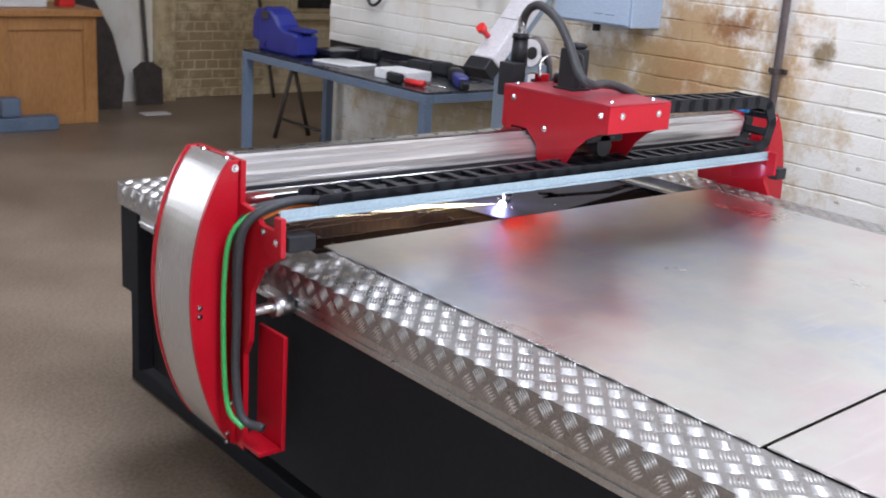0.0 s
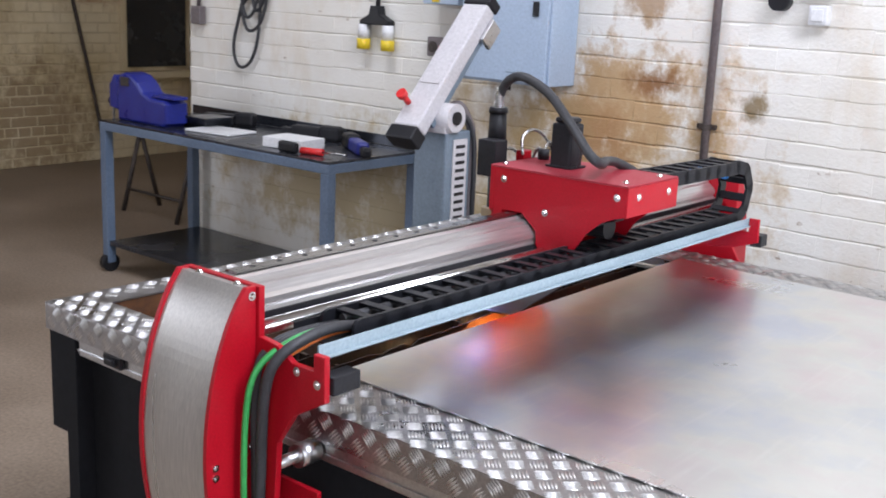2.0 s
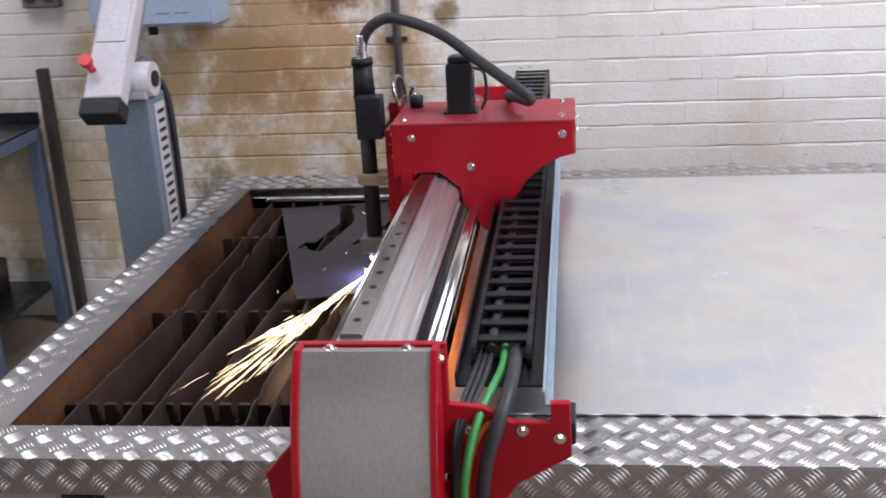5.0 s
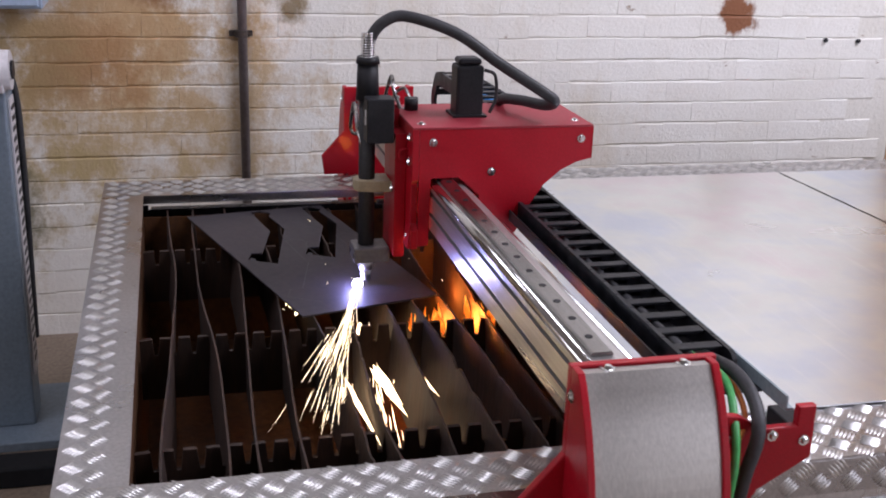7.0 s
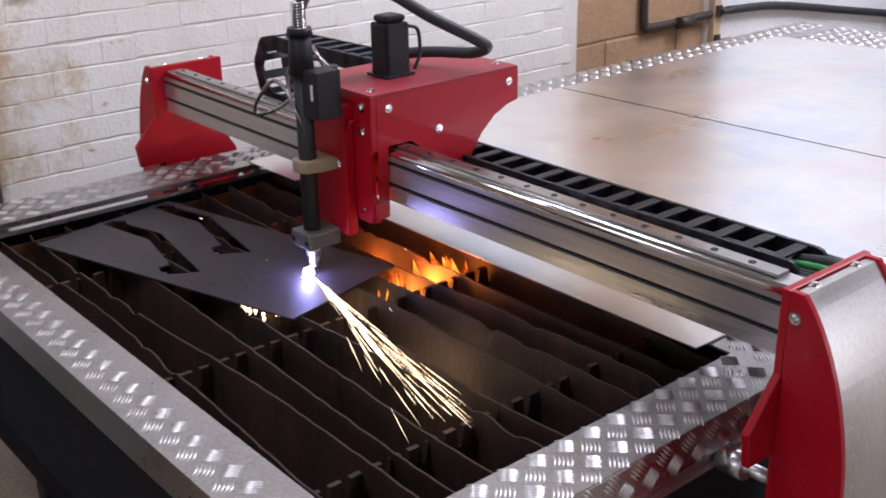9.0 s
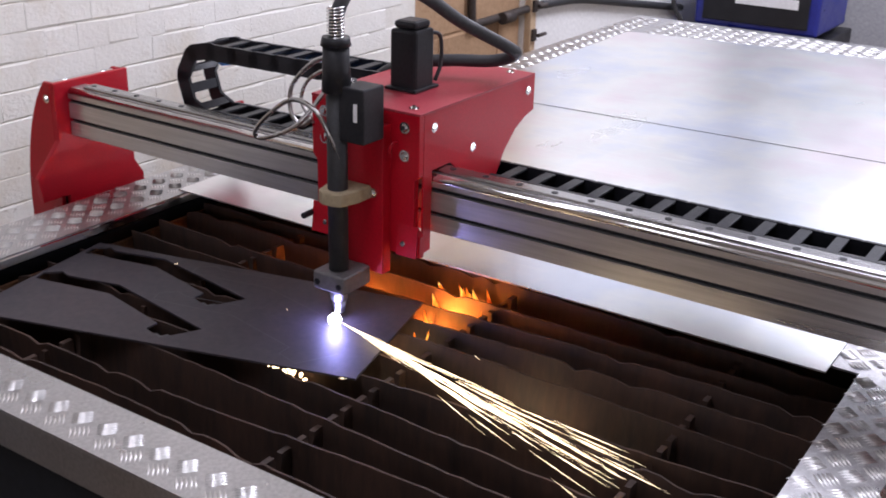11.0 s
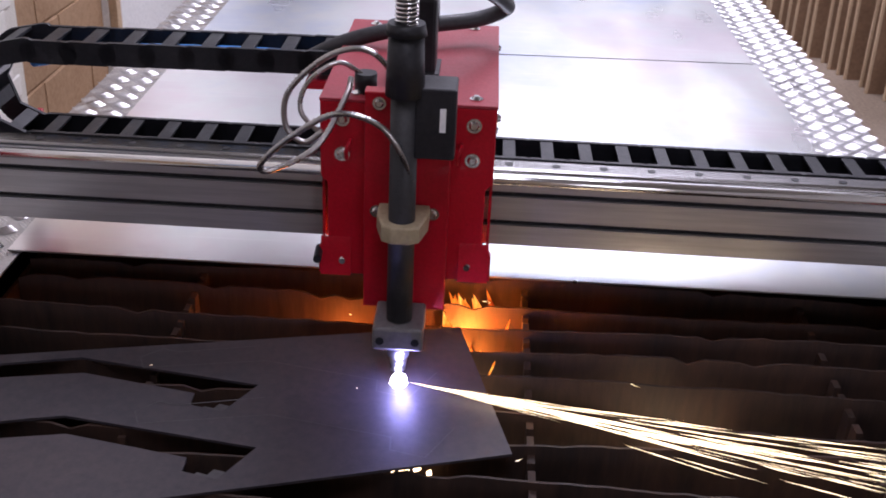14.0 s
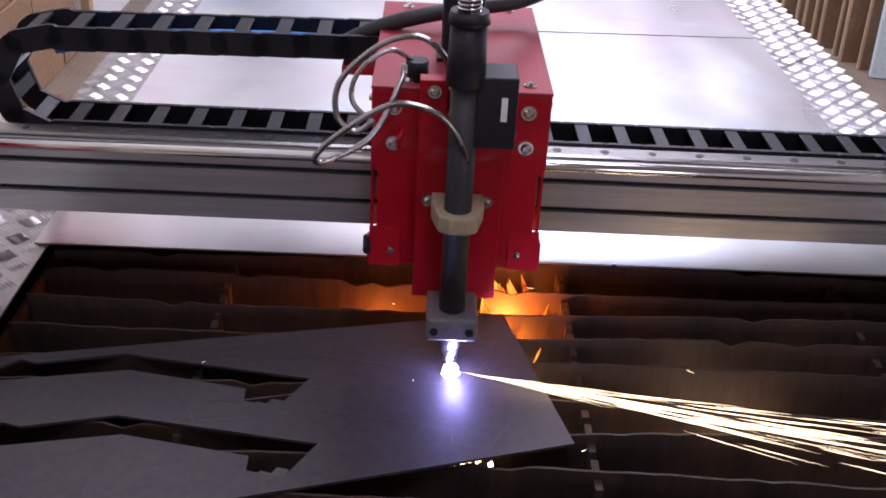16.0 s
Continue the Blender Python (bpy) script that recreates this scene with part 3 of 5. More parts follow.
# ---- gantry ----
gantry = thing("gantry", (0.82, 0.9, 0.70), "red and aluminium gantry bridge spanning the cutting table", "gantry")
prof = [(0.735, 0.924), (0.735, 0.956), (0.747, 0.956), (0.747, 0.965), (0.735, 0.965), (0.735, 1.002), (0.747, 1.002), (0.747, 1.011), (0.735, 1.011), (0.735, 1.024),
        (0.741, 1.032), (0.748, 1.035), (0.786, 1.035), (0.789, 1.029), (0.793, 1.028)]
prof += [(0.806, 1.026), (0.812, 1.023), (0.813, 1.017), (0.818, 1.016), (0.832, 1.004), (0.837, 0.996), (0.838, 0.986), (0.834, 0.982), (0.834, 0.976), (0.840, 0.972), (0.840, 0.924)]
bm = bmesh.new()
prism(bm, prof, "y", -0.088, 1.888)
part("beam", bm, M_ALU, gantry, "brushed aluminium extruded beam")
# black strips painting in the shade of the grooves and the rear gap
for a, b in (((0.742, -0.086, 0.9565), (0.7465, 1.886, 0.9645)), ((0.742, -0.086, 1.0025), (0.7465, 1.886, 1.0105)), ((0.8405, -0.086, 0.930), (0.8445, 1.886, 0.971))):
    pbox("groove_shade", a, b, M_BLACK, gantry, 0)
bm = bmesh.new()
prism(bm, [(0.750, 1.0355), (0.784, 1.0355), (0.784, 1.039), (0.781, 1.042), (0.753, 1.042), (0.750, 1.039)], "y", -0.05, 1.85)
rail = part("linear_rail", bm, M_RAIL, gantry, "polished linear rail with bolt holes")
for k in range(27):
    bm = bmesh.new()
    rod(bm, (0.767, 0.005 + 0.0703 * k, 1.0421), (0.767, 0.005 + 0.0703 * k, 1.0427), 0.0062, 12)
    hole = new("bolt_hole", mesh_of("bolt_hole", bm, M_BLACK))
    hole.parent = rail
prod("round_rail", (0.7435, -0.086, 1.0255), (0.7435, 1.886, 1.0255), 0.0095, M_CHROME, gantry, "polished round rail")
prod("round_rail", (0.868, -0.086, 0.951), (0.868, 1.886, 0.951), 0.0155, M_CHROME, gantry, "polished round rail")
# chain tray and pale blue-grey angle
bm = bmesh.new()
box(bm, (0.915, -0.02, 0.9415), (1.048, 1.70, 0.9445))
box(bm, (0.915, -0.02, 0.945), (0.918, 1.70, 0.965))
part("chain_tray", bm, M_BLACK, gantry)
bm = bmesh.new()
box(bm, (1.0485, -0.085, 0.942), (1.0525, 1.70, 0.966), 0.0008)
box(bm, (1.053, -0.085, 0.942), (1.063, 1.70, 0.946), 0.0008)
part("angle_bar", bm, M_BLUEGREY, gantry, "pale blue-grey painted angle bar")
KNOTS = [(1.05, -0.128), (1.02, -0.150), (0.97, -0.176), (0.90, -0.200), (0.81, -0.217), (0.71, -0.221), (0.60, -0.209), (0.50, -0.184), (0.42, -0.152), (0.37, -0.122)]
CURVE = [(v.x, v.y) for v in smooth_line([(a, b, 0) for a, b in KNOTS], 4)]


def gantry_end(flip):
    """One end of the gantry: profiled red back plate, two red cheeks with a bowed edge, brushed cover strip, foot bracket, rollers."""
    def Y(y):
        return TW - y if flip else y

    def span(a, b):
        return (min(Y(a), Y(b)), max(Y(a), Y(b)))
    end = pbox("end_core", (0.72, span(-0.118, -0.106)[0], 0.36), (0.90, span(-0.118, -0.106)[1], 1.035), M_BLACK, gantry, 0.002)
    bm = bmesh.new()
    out = [(0.700, 1.050), (0.915, 1.050), (0.915, 0.955), (0.965, 0.950), (1.005, 0.926), (1.060, 0.926), (1.060, 0.957), (1.088, 0.957), (1.090, 0.872), (1.010, 0.825), (0.968, 0.760), (0.962, 0.640), (0.940, 0.600),
           (0.940, 0.360), (0.715, 0.360), (0.715, 0.780), (0.640, 0.780), (0.632, 0.838), (0.700, 0.915)]
    if flip:
        out = out[:2] + [(0.915, 0.820), (0.940, 0.780)] + out[13:]
        b2 = bmesh.new()
        prism(b2, [(0.930, 0.938), (1.058, 0.926), (1.058, 0.968), (1.088, 0.968), (1.090, 0.898), (1.020, 0.872), (0.930, 0.862)], "y", 1.676, 1.688, 0.002)
        part("far_bracket", b2, M_RED, gantry, "red far bracket of the angle bar")
    prism(bm, out, "y", *span(-0.105, -0.091), 0.002)
    part("back_plate", bm, M_RED, gantry, "red powder-coated profiled plate")
    for x0, x1 in ((0.700, 0.711), (0.896, 0.907)):
        bm = bmesh.new()
        prism(bm, [(Y(-0.1055), 1.050)] + [(Y(y), z) for z, y in CURVE] + [(Y(-0.1055), 0.360)], "x", x0, x1, 0.0015)
        part("cheek", bm, M_RED, gantry, "red bowed side cheek")
    bm = bmesh.new()
    prof = [(Y(-0.108), 1.046)] + [(Y(y + 0.004), z - 0.003) for z, y in CURVE]
    back = [(Y(-0.108), 1.042)] + [(Y(y + 0.008), z - 0.007) for z, y in CURVE]
    prism(bm, prof + back[::-1], "x", 0.7115, 0.8955)
    part("cover_strip", bm, M_COVER, gantry, "bowed brushed stainless cover strip")
    for x in (0.750, 0.861):
        dome_screw(gantry, (x, Y(-0.112), 1.0455), (0, 0, 1), 0.007)
    s = 1 if flip else -1
    for x, z in ((0.907, 1.033), (0.907, 0.845), (0.907, 0.74), (0.907, 0.47)):
        dome_screw(gantry, (x, Y(-0.116), z), (1, 0, 0), 0.006)
    for z in (0.72, 0.70, 0.395, 0.375):
        dome_screw(gantry, (0.907, Y(-0.20 if z > 0.5 else -0.128), z), (1, 0, 0), 0.005)
    dome_screw(gantry, (0.699, Y(-0.118), 1.012), (-1, 0, 0), 0.007)
    if not flip:
        for x, z in ((1.073, 0.903), (0.945, 0.915), (1.02, 0.915)):
            dome_screw(gantry, (x, Y(-0.106), z), (0, s, 0), 0.006)
    ry = (1.689, 1.735) if flip else (-0.089, -0.02)
    pbox("rail_stub", (1.060, ry[0], 0.882), (1.096, ry[1], 0.918), M_BLACK, gantry, 0.003)
    bm = bmesh.new()
    box(bm, (0.900, span(-0.045, -0.034)[0], 0.37), (1.015, span(-0.045, -0.034)[1], 0.655), 0.002)
    box(bm, (0.900, span(-0.104, -0.046)[0], 0.37), (1.015, span(-0.104, -0.046)[1], 0.381), 0.002)
    part("foot_bracket", bm, M_RED, gantry, "red lower foot bracket")
    for x in (0.74, 0.95):
        bm = bmesh.new()
        rod(bm, (x, Y(-0.088), 0.708), (x, Y(0.010), 0.708), 0.012, 14)
        rod(bm, (x, Y(-0.040), 0.708), (x, Y(0.008), 0.708), 0.024, 18)
        part("roller", bm, M_STEEL, gantry, "zinc steel guide roller", True)
    return end


gantry_end(False)
gantry_end(True)
ptube("cable", [(1.00, 0.10, 0.955), (1.005, 0.00, 0.972), (1.000, -0.075, 0.962), (0.985, -0.125, 0.93), (0.965, -0.135, 0.86), (0.950, -0.130, 0.70), (0.945, -0.128, 0.55), (0.965, -0.120, 0.455), (1.01, -0.09, 0.44)], 0.0105, M_RUBBER, gantry, "thick black cable", 12)
ptube("cable", [(0.985, 0.10, 0.955), (0.985, -0.01, 0.966), (0.965, -0.085, 0.948), (0.945, -0.140, 0.90), (0.932, -0.152, 0.80), (0.930, -0.152, 0.62), (0.942, -0.146, 0.48), (0.975, -0.125, 0.435)], 0.0065, M_GREEN, gantry, "green cable", 8)
ptube("cable", [(0.992, 0.10, 0.950), (0.998, -0.01, 0.957), (0.985, -0.085, 0.936), (0.952, -0.118, 0.90), (0.934, -0.118, 0.80), (0.931, -0.118, 0.62), (0.94, -0.115, 0.48)], 0.0045, M_ORANGE, gantry, "orange cable", 8)
for k in range(3):
    ptube("cable", [(0.965 - 0.008 * k, 0.10, 0.955), (0.962 - 0.010 * k, -0.02, 0.962 - 0.002 * k), (0.945 - 0.008 * k, -0.09, 0.94), (0.926 - 0.003 * k, -0.115 - 0.003 * k, 0.88), (0.920 - 0.002 * k, -0.119, 0.70), (0.924, -0.119, 0.48)], 0.0045, M_RUBBER, gantry, "thin black cable", 8)

# ---- cable chain ----
chain = thing("cable_chain", (0.98, 0.9, 0.9445), "black plastic cable drag chain looping over the gantry", "cable chain")


def chain_link():
    bm = bmesh.new()
    for x0, x1 in ((-0.047, -0.039), (0.039, 0.047)):
        prism(bm, [(sg * (0.028 + 0.019 * math.cos(q)), sg * 0.019 * math.sin(q)) for sg in (1, -1) for q in [math.pi * (i / 6 - 0.5) for i in range(7)]], "x", x0, x1)
    for z0, z1 in ((0.0125, 0.0178), (-0.0178, -0.0125)):
        box(bm, (-0.0385, -0.011, z0), (0.0385, 0.011, z1), 0.001)
    return mesh_of("link", bm, M_CHAIN)


LINK = chain_link()
PITCH, RAD, CY, CZ = 0.064, 0.0775, 1.640, 1.042
stations = []
y = 0.075
while y < CY:
    stations.append((y, CZ - RAD, 0.0))
    y += PITCH
arc = math.pi * RAD
k = 0.0
s = y - CY
while s < arc:
    a = s / RAD
    stations.append((CY + RAD * math.sin(a), CZ - RAD * math.cos(a), a))
    s += PITCH
s -= arc
while CY - s > 1.12:
    stations.append((CY - s, CZ + RAD + 0.008 * min(1, s / 0.5), math.pi))
    s += PITCH
for y, z, a in stations:
    ob = new("link", LINK)
    ob.parent = chain
    ob.matrix_parent_inverse = Matrix.Translation(-chain.location)
    ob.matrix_basis = Matrix.Translation((0.982, y, z)) @ Matrix.Rotation(a, 4, "X")
ptube("cable", [(0.975, 1.10, 1.122), (0.990, 1.3, 1.120), (0.972, 1.50, 1.118), (0.985, 1.64, 1.09)], 0.011, M_BLUE, chain, "blue cable inside the links")
ptube("cable", [(0.965, 0.06, 0.968), (0.965, 0.7, 0.963), (0.965, 1.60, 0.963)], 0.009, M_RUBBER, chain)

# ---- torch carriage ----
Y0, Y1 = 0.872, 1.118
YC = (Y0 + Y1) / 2
car = thing("torch_carriage", (0.82, YC, 0.88), "red sheet-metal torch carriage with dusty top, riding on the beam", "torch carriage")
side = [(0.7055, 1.152), (1.098, 1.152), (1.098, 1.080), (1.068, 1.073), (1.030, 1.055), (0.992, 1.022), (0.962, 0.978), (0.944, 0.935), (0.930, 0.912), (0.895, 0.905), (0.845, 0.97), (0.842, 1.005), (0.795, 1.044), (0.732, 1.044), (0.730, 0.890), (0.7055, 0.888)]
for y0, y1 in ((Y0, Y0 + 0.004), (Y1 - 0.004, Y1)):
    bm = bmesh.new()
    prism(bm, side, "y", y0, y1)
    part("side_plate", bm, M_RED, car)
pbox("top_cover", (0.690, Y0 - 0.001, 1.1525), (1.100, Y1 + 0.001, 1.157), M_REDDUST, car, 0.001, "dusty dull red top cover")
pbox("rear_cover", (1.0985, Y0, 1.080), (1.102, Y1, 1.152), M_RED, car, 0.001)
bm = bmesh.new()
prism(bm, [(Y0, 1.152), (Y1, 1.152), (Y1, 1.040), (Y1 - 0.010, 1.030), (Y1 - 0.010, 0.940), (Y1 + 0.004, 0.925), (Y1 + 0.004, 0.884), (Y0 - 0.004, 0.884), (Y0 - 0.004, 0.925), (Y0 + 0.010, 0.940), (Y0 + 0.010, 1.030), (Y0, 1.040)], "x", 0.690, 0.705, 0.0015)
part("front_plate", bm, M_RED, car)
bm = bmesh.new()
prism(bm, [(YC - 0.062, 1.13), (YC + 0.020, 1.13), (YC + 0.020, 1.178), (YC + 0.058, 1.178), (YC + 0.058, 0.845), (YC - 0.062, 0.845)], "x", 0.664, 0.6895, 0.002)
part("slide_plate", bm, M_RED, car, "raised red torch slide plate")
for dy in (-0.045, 0.045):
    bm = bmesh.new()
    y = YC + dy * 2.25
    prism(bm, [(0.682, 0.885), (0.6895, 0.885), (0.6895, 0.945)], "y", min(y - 0.022, y + 0.022), max(y - 0.022, y + 0.022))
    part("gusset", bm, M_RED, car)
for dy in (-0.092, 0.092):
    for z in (1.128, 1.076, 0.907):
        dome_screw(car, (0.6895, YC + dy, z), (-1, 0, 0), 0.0075)
for dy, z in ((0.038, 1.163), (0.040, 1.002), (-0.040, 1.002)):
    dome_screw(car, (0.6635, YC + dy, z), (-1, 0, 0), 0.0065)
for x, z in ((0.735, 1.124), (0.868, 1.056), (1.073, 1.126)):
    dome_screw(car, (x, Y0, z), (0, -1, 0), 0.0065)
    dome_screw(car, (x, Y1, z), (0, 1, 0), 0.0065)
for y in (Y0 + 0.05, Y1 - 0.05):
    dome_screw(car, (1.102, y, 1.126), (1, 0, 0), 0.0065)
for x, y in ((0.715, Y0 + 0.03), (0.715, Y1 - 0.05), (1.07, Y0 + 0.04), (1.07, Y1 - 0.04)):
    dome_screw(car, (x, y, 1.157), (0, 0, 1), 0.0065)
for dy in (-0.075, 0.08):
    ptube("clip", [(0.689, YC + dy, 1.098), (0.676, YC + dy, 1.098), (0.672, YC + dy + 0.004, 1.088), (0.676, YC + dy + 0.004, 1.074)], 0.003, M_RED, car, "", 6)
bm = bmesh.new()
box(bm, (0.808, YC - 0.030, 1.1575), (0.870, YC + 0.030, 1.272), 0.006)
box(bm, (0.800, YC - 0.036, 1.1574), (0.878, YC + 0.036, 1.163), 0.001)
box(bm, (0.812, YC - 0.026, 1.272), (0.866, YC + 0.026, 1.288), 0.008)
motor = part("motor", bm, M_BLACK, car, "black square drive motor")
ptube("motor_cable", [(0.872, YC - 0.02, 1.262), (0.896, YC - 0.025, 1.250), (0.900, YC - 0.025, 1.20), (0.888, YC - 0.02, 1.165)], 0.004, M_RUBBER, car, "", 8)
bm = bmesh.new()
rod(bm, (0.905, (Y0 + Y1) / 2, 1.02), (0.985, YC, 1.02), 0.030, 18)
box(bm, (0.93, Y0 + 0.05, 1.03), (0.985, Y1 - 0.05, 1.085), 0.004)
part("drive_gearbox", bm, M_BLACK, car)
prod("cable_gland", (0.725, Y1 - 0.06, 1.157), (0.725, Y1 - 0.06, 1.185), 0.016, M_BLACK, car)
pbox("chain_bracket", (0.93, Y1, 1.085), (1.04, Y1 + 0.06, 1.098), M_RED, car, 0.001)
# torch
TXX, TY = 0.612, YC
prod("torch_body", (TXX, TY, 0.860), (TXX, TY, 1.205), 0.0185, M_TORCH, car, "dark grey torch tube", 20)
bm = bmesh.new()
rod(bm, (TXX, TY, 1.195), (TXX, TY, 1.275), 0.026, 20, 0.023)
rod(bm, (TXX, TY, 1.275), (TXX, TY, 1.290), 0.027, 20, 0.024)
part("torch_boot", bm, M_BLACK, car, "black rubber torch boot", True)
bm = bmesh.new()
box(bm, (0.600, TY - 0.068, 1.110), (0.660, TY - 0.014, 1.208), 0.003)
sensor = part("height_sensor", bm, M_BLACK, car, "black square height sensor box")
bm = bmesh.new()
box(bm, (0.5985, TY - 0.055, 1.150), (0.5999, TY - 0.047, 1.182))
sub = new("sticker", mesh_of("sticker", bm, M_WHITE))
sub.parent = sensor
bm = bmesh.new()
prism(bm, [(0.582, TY - 0.012), (0.590, TY - 0.026), (0.628, TY - 0.036), (0.663, TY - 0.036), (0.663, TY + 0.036), (0.628, TY + 0.036), (0.590, TY + 0.026), (0.582, TY + 0.012)], "z", 0.990, 1.016, 0.003)
part("torch_clamp", bm, M_BRASS, car, "tan plastic torch clamp")
bm = bmesh.new()
box(bm, (0.580, TY - 0.036, 0.822), (0.662, TY + 0.036, 0.858), 0.004)
low = part("torch_clamp", bm, M_GREYBLOCK, car, "grey metal torch clamp")
for dy in (-0.025, 0.025):
    bm = bmesh.new()
    rod(bm, (0.5800, TY + dy, 0.838), (0.5785, TY + dy, 0.838), 0.006, 12)
    sub = new("screw_hole", mesh_of("screw_hole", bm, M_BLACK))
    sub.parent = low
bm = bmesh.new()
rod(bm, (TXX, TY, 0.797), (TXX, TY, 0.8215), 0.016, 18)
rod(bm, (TXX, TY, 0.772), (TXX, TY, 0.797), 0.0105, 18, 0.014)
part("nozzle", bm, M_STEEL, car, "worn steel torch nozzle", True)
ptube("strain_spring", [(TXX + 0.0145 * math.cos(a * 0.7), TY + 0.0145 * math.sin(a * 0.7), 1.286 + 0.00062 * a) for a in range(0, 90)], 0.0016, M_CHROME, car, "bright steel strain-relief spring", 6, 1)
ptube("torch_lead", [(TXX, TY, 1.285), (TXX + 0.006, TY, 1.33), (TXX + 0.035, TY - 0.004, 1.366), (TXX + 0.085, TY - 0.008, 1.377), (0.80, TY - 0.04, 1.345), (0.89, TY - 0.075, 1.285), (0.975, TY - 0.125, 1.232), (1.002, TY - 0.130, 1.212),
                     (0.998, TY - 0.085, 1.194), (0.965, TY - 0.010, 1.190), (0.945, TY + 0.07, 1.178), (0.955, TY + 0.13, 1.155), (0.97, TY + 0.19, 1.12)], 0.0125, M_RUBBER, car, "thick black torch lead", 14)
ptube("flexible_conduit", [(0.604, TY - 0.012, 1.075), (0.592, TY + 0.004, 1.125), (0.592, TY + 0.035, 1.160), (0.597, TY + 0.090, 1.168), (0.602, TY + 0.150, 1.130), (0.606, TY + 0.190, 1.090), (0.615, TY + 0.180, 1.076),
                           (0.640, TY + 0.120, 1.105), (0.680, TY + 0.085, 1.165), (0.70, TY + 0.08, 1.185)], 0.0042, M_FLEX, car, "thin ribbed steel conduit", 8, 22, 0.14)
ptube("flexible_conduit", [(0.690, TY + 0.015, 1.170), (0.676, TY + 0.030, 1.212), (0.680, TY + 0.065, 1.232), (0.684, TY + 0.115, 1.215), (0.684, TY + 0.165, 1.165), (0.684, TY + 0.170, 1.115), (0.684, TY + 0.145, 1.092), (0.684, TY + 0.118, 1.110)], 0.0042, M_FLEX, car, "thin ribbed steel conduit", 8, 22, 0.14)
ptube("flexible_conduit", [(0.725, TY + 0.065, 1.18), (0.715, TY + 0.10, 1.20), (0.700, TY + 0.140, 1.175), (0.692, TY + 0.150, 1.135), (0.688, TY + 0.118, 1.100)], 0.0035, M_FLEX, car, "thin ribbed steel conduit", 8, 22, 0.14)
ptube("rod", [(0.66, YC + 0.125, 0.92), (0.70, YC + 0.127, 0.92)], 0.006, M_BLACK, car)

for ob in (gantry, chain, car):
    ob.location.x += 0.006

# ---- sparks ----
ARC = Vector((0.600, 0.992, 0.764))


def streak(bm, p, q, r):
    d = (q - p).normalized()
    u = d.orthogonal().normalized()
    w = d.cross(u)
    ring = [bm.verts.new(p + d * (q - p).length * 0.35 + r * (math.cos(a) * u + math.sin(a) * w)) for a in (0, 2.1, 4.2)]
    s, e = bm.verts.new(p), bm.verts.new(q)
    for k in range(3):
        bm.faces.new((s, ring[k], ring[(k + 1) % 3]))
        bm.faces.new((e, ring[(k + 1) % 3], ring[k]))


def spark_jet():
    bm, r = bmesh.new(), random.Random(11)
    end = Vector((0.425, 0.36, 0.765))
    for k in range(130):
        t0 = r.random() * 0.93
        t1 = min(1.05, t0 + r.uniform(0.05, 0.30))
        fan = Vector((r.gauss(0, 0.034), r.gauss(0, 0.03), r.gauss(0.010, 0.016)))
        a, b = ARC.lerp(end, t0) + fan * t0 ** 1.4, ARC.lerp(end, t1) + fan * t1 ** 1.4
        a.z, b.z = max(a.z, 0.757), max(b.z, 0.757)
        streak(bm, a, b, r.uniform(0.0002, 0.0006))
    for k in range(8):
        a = ARC + Vector((r.gauss(-0.05, 0.12), r.gauss(-0.12, 0.22), r.uniform(0.0, 0.05)))
        streak(bm, a, a + Vector((r.gauss(-0.004, 0.008), r.gauss(-0.01, 0.012), r.gauss(0, 0.004))), 0.0003)
    return solo("spark_jet", bm, M_SPARK, "jet of white-hot sparks spraying from the torch", "sparks", "", "stuff")


def sparks_below():
    bm, r = bmesh.new(), random.Random(12)
    for k in range(150):
        x = r.choice((0.52, 0.595, 0.675)) + r.gauss(0, 0.012)
        y = r.uniform(0.42, 1.02)
        a = Vector((x, y, 0.60 + r.uniform(-0.02, 0.06)))
        streak(bm, a, a + Vector((r.gauss(-0.008, 0.006), -r.uniform(0.03, 0.12), -r.uniform(0.01, 0.05))), r.uniform(0.0007, 0.0018))
    # emitting drops for molten metal and brightly lit slat teeth
    for k in range(24):
        a = Vector((r.gauss(0.444, 0.006), r.gauss(0.975, 0.026), r.uniform(0.722, 0.742)))
        streak(bm, a, a + Vector((0, 0.004, -r.uniform(0.006, 0.02))), r.uniform(0.0025, 0.005))
    # broad emitting slivers for molten spatter and the glow on slat faces
    for x0, y0, x1, y1, w in ((0.582, 0.70, 0.612, 0.47, 0.010), (0.512, 0.68, 0.540, 0.37, 0.007), (0.590, 0.915, 0.592, 0.845, 0.016), (0.668, 0.905, 0.672, 0.84, 0.012), (0.660, 0.68, 0.690, 0.52, 0.004)):
        for k in range(5):
            a, b = Vector((x0, y0, 0.700)), Vector((x1, y1, 0.688))
            t0 = r.uniform(0, 0.35)
            jig = Vector((r.gauss(0, w * 0.35), 0, r.uniform(-0.012, 0.004)))
            streak(bm, a.lerp(b, t0) + jig, a.lerp(b, min(1, t0 + r.uniform(0.5, 0.8))) + jig * 0.5, w * r.uniform(0.5, 1.0))
    return solo("spark_shower", bm, M_MOLTEN, "shower of glowing sparks and painted-in slat glow between the slats", "sparks", "", "stuff")


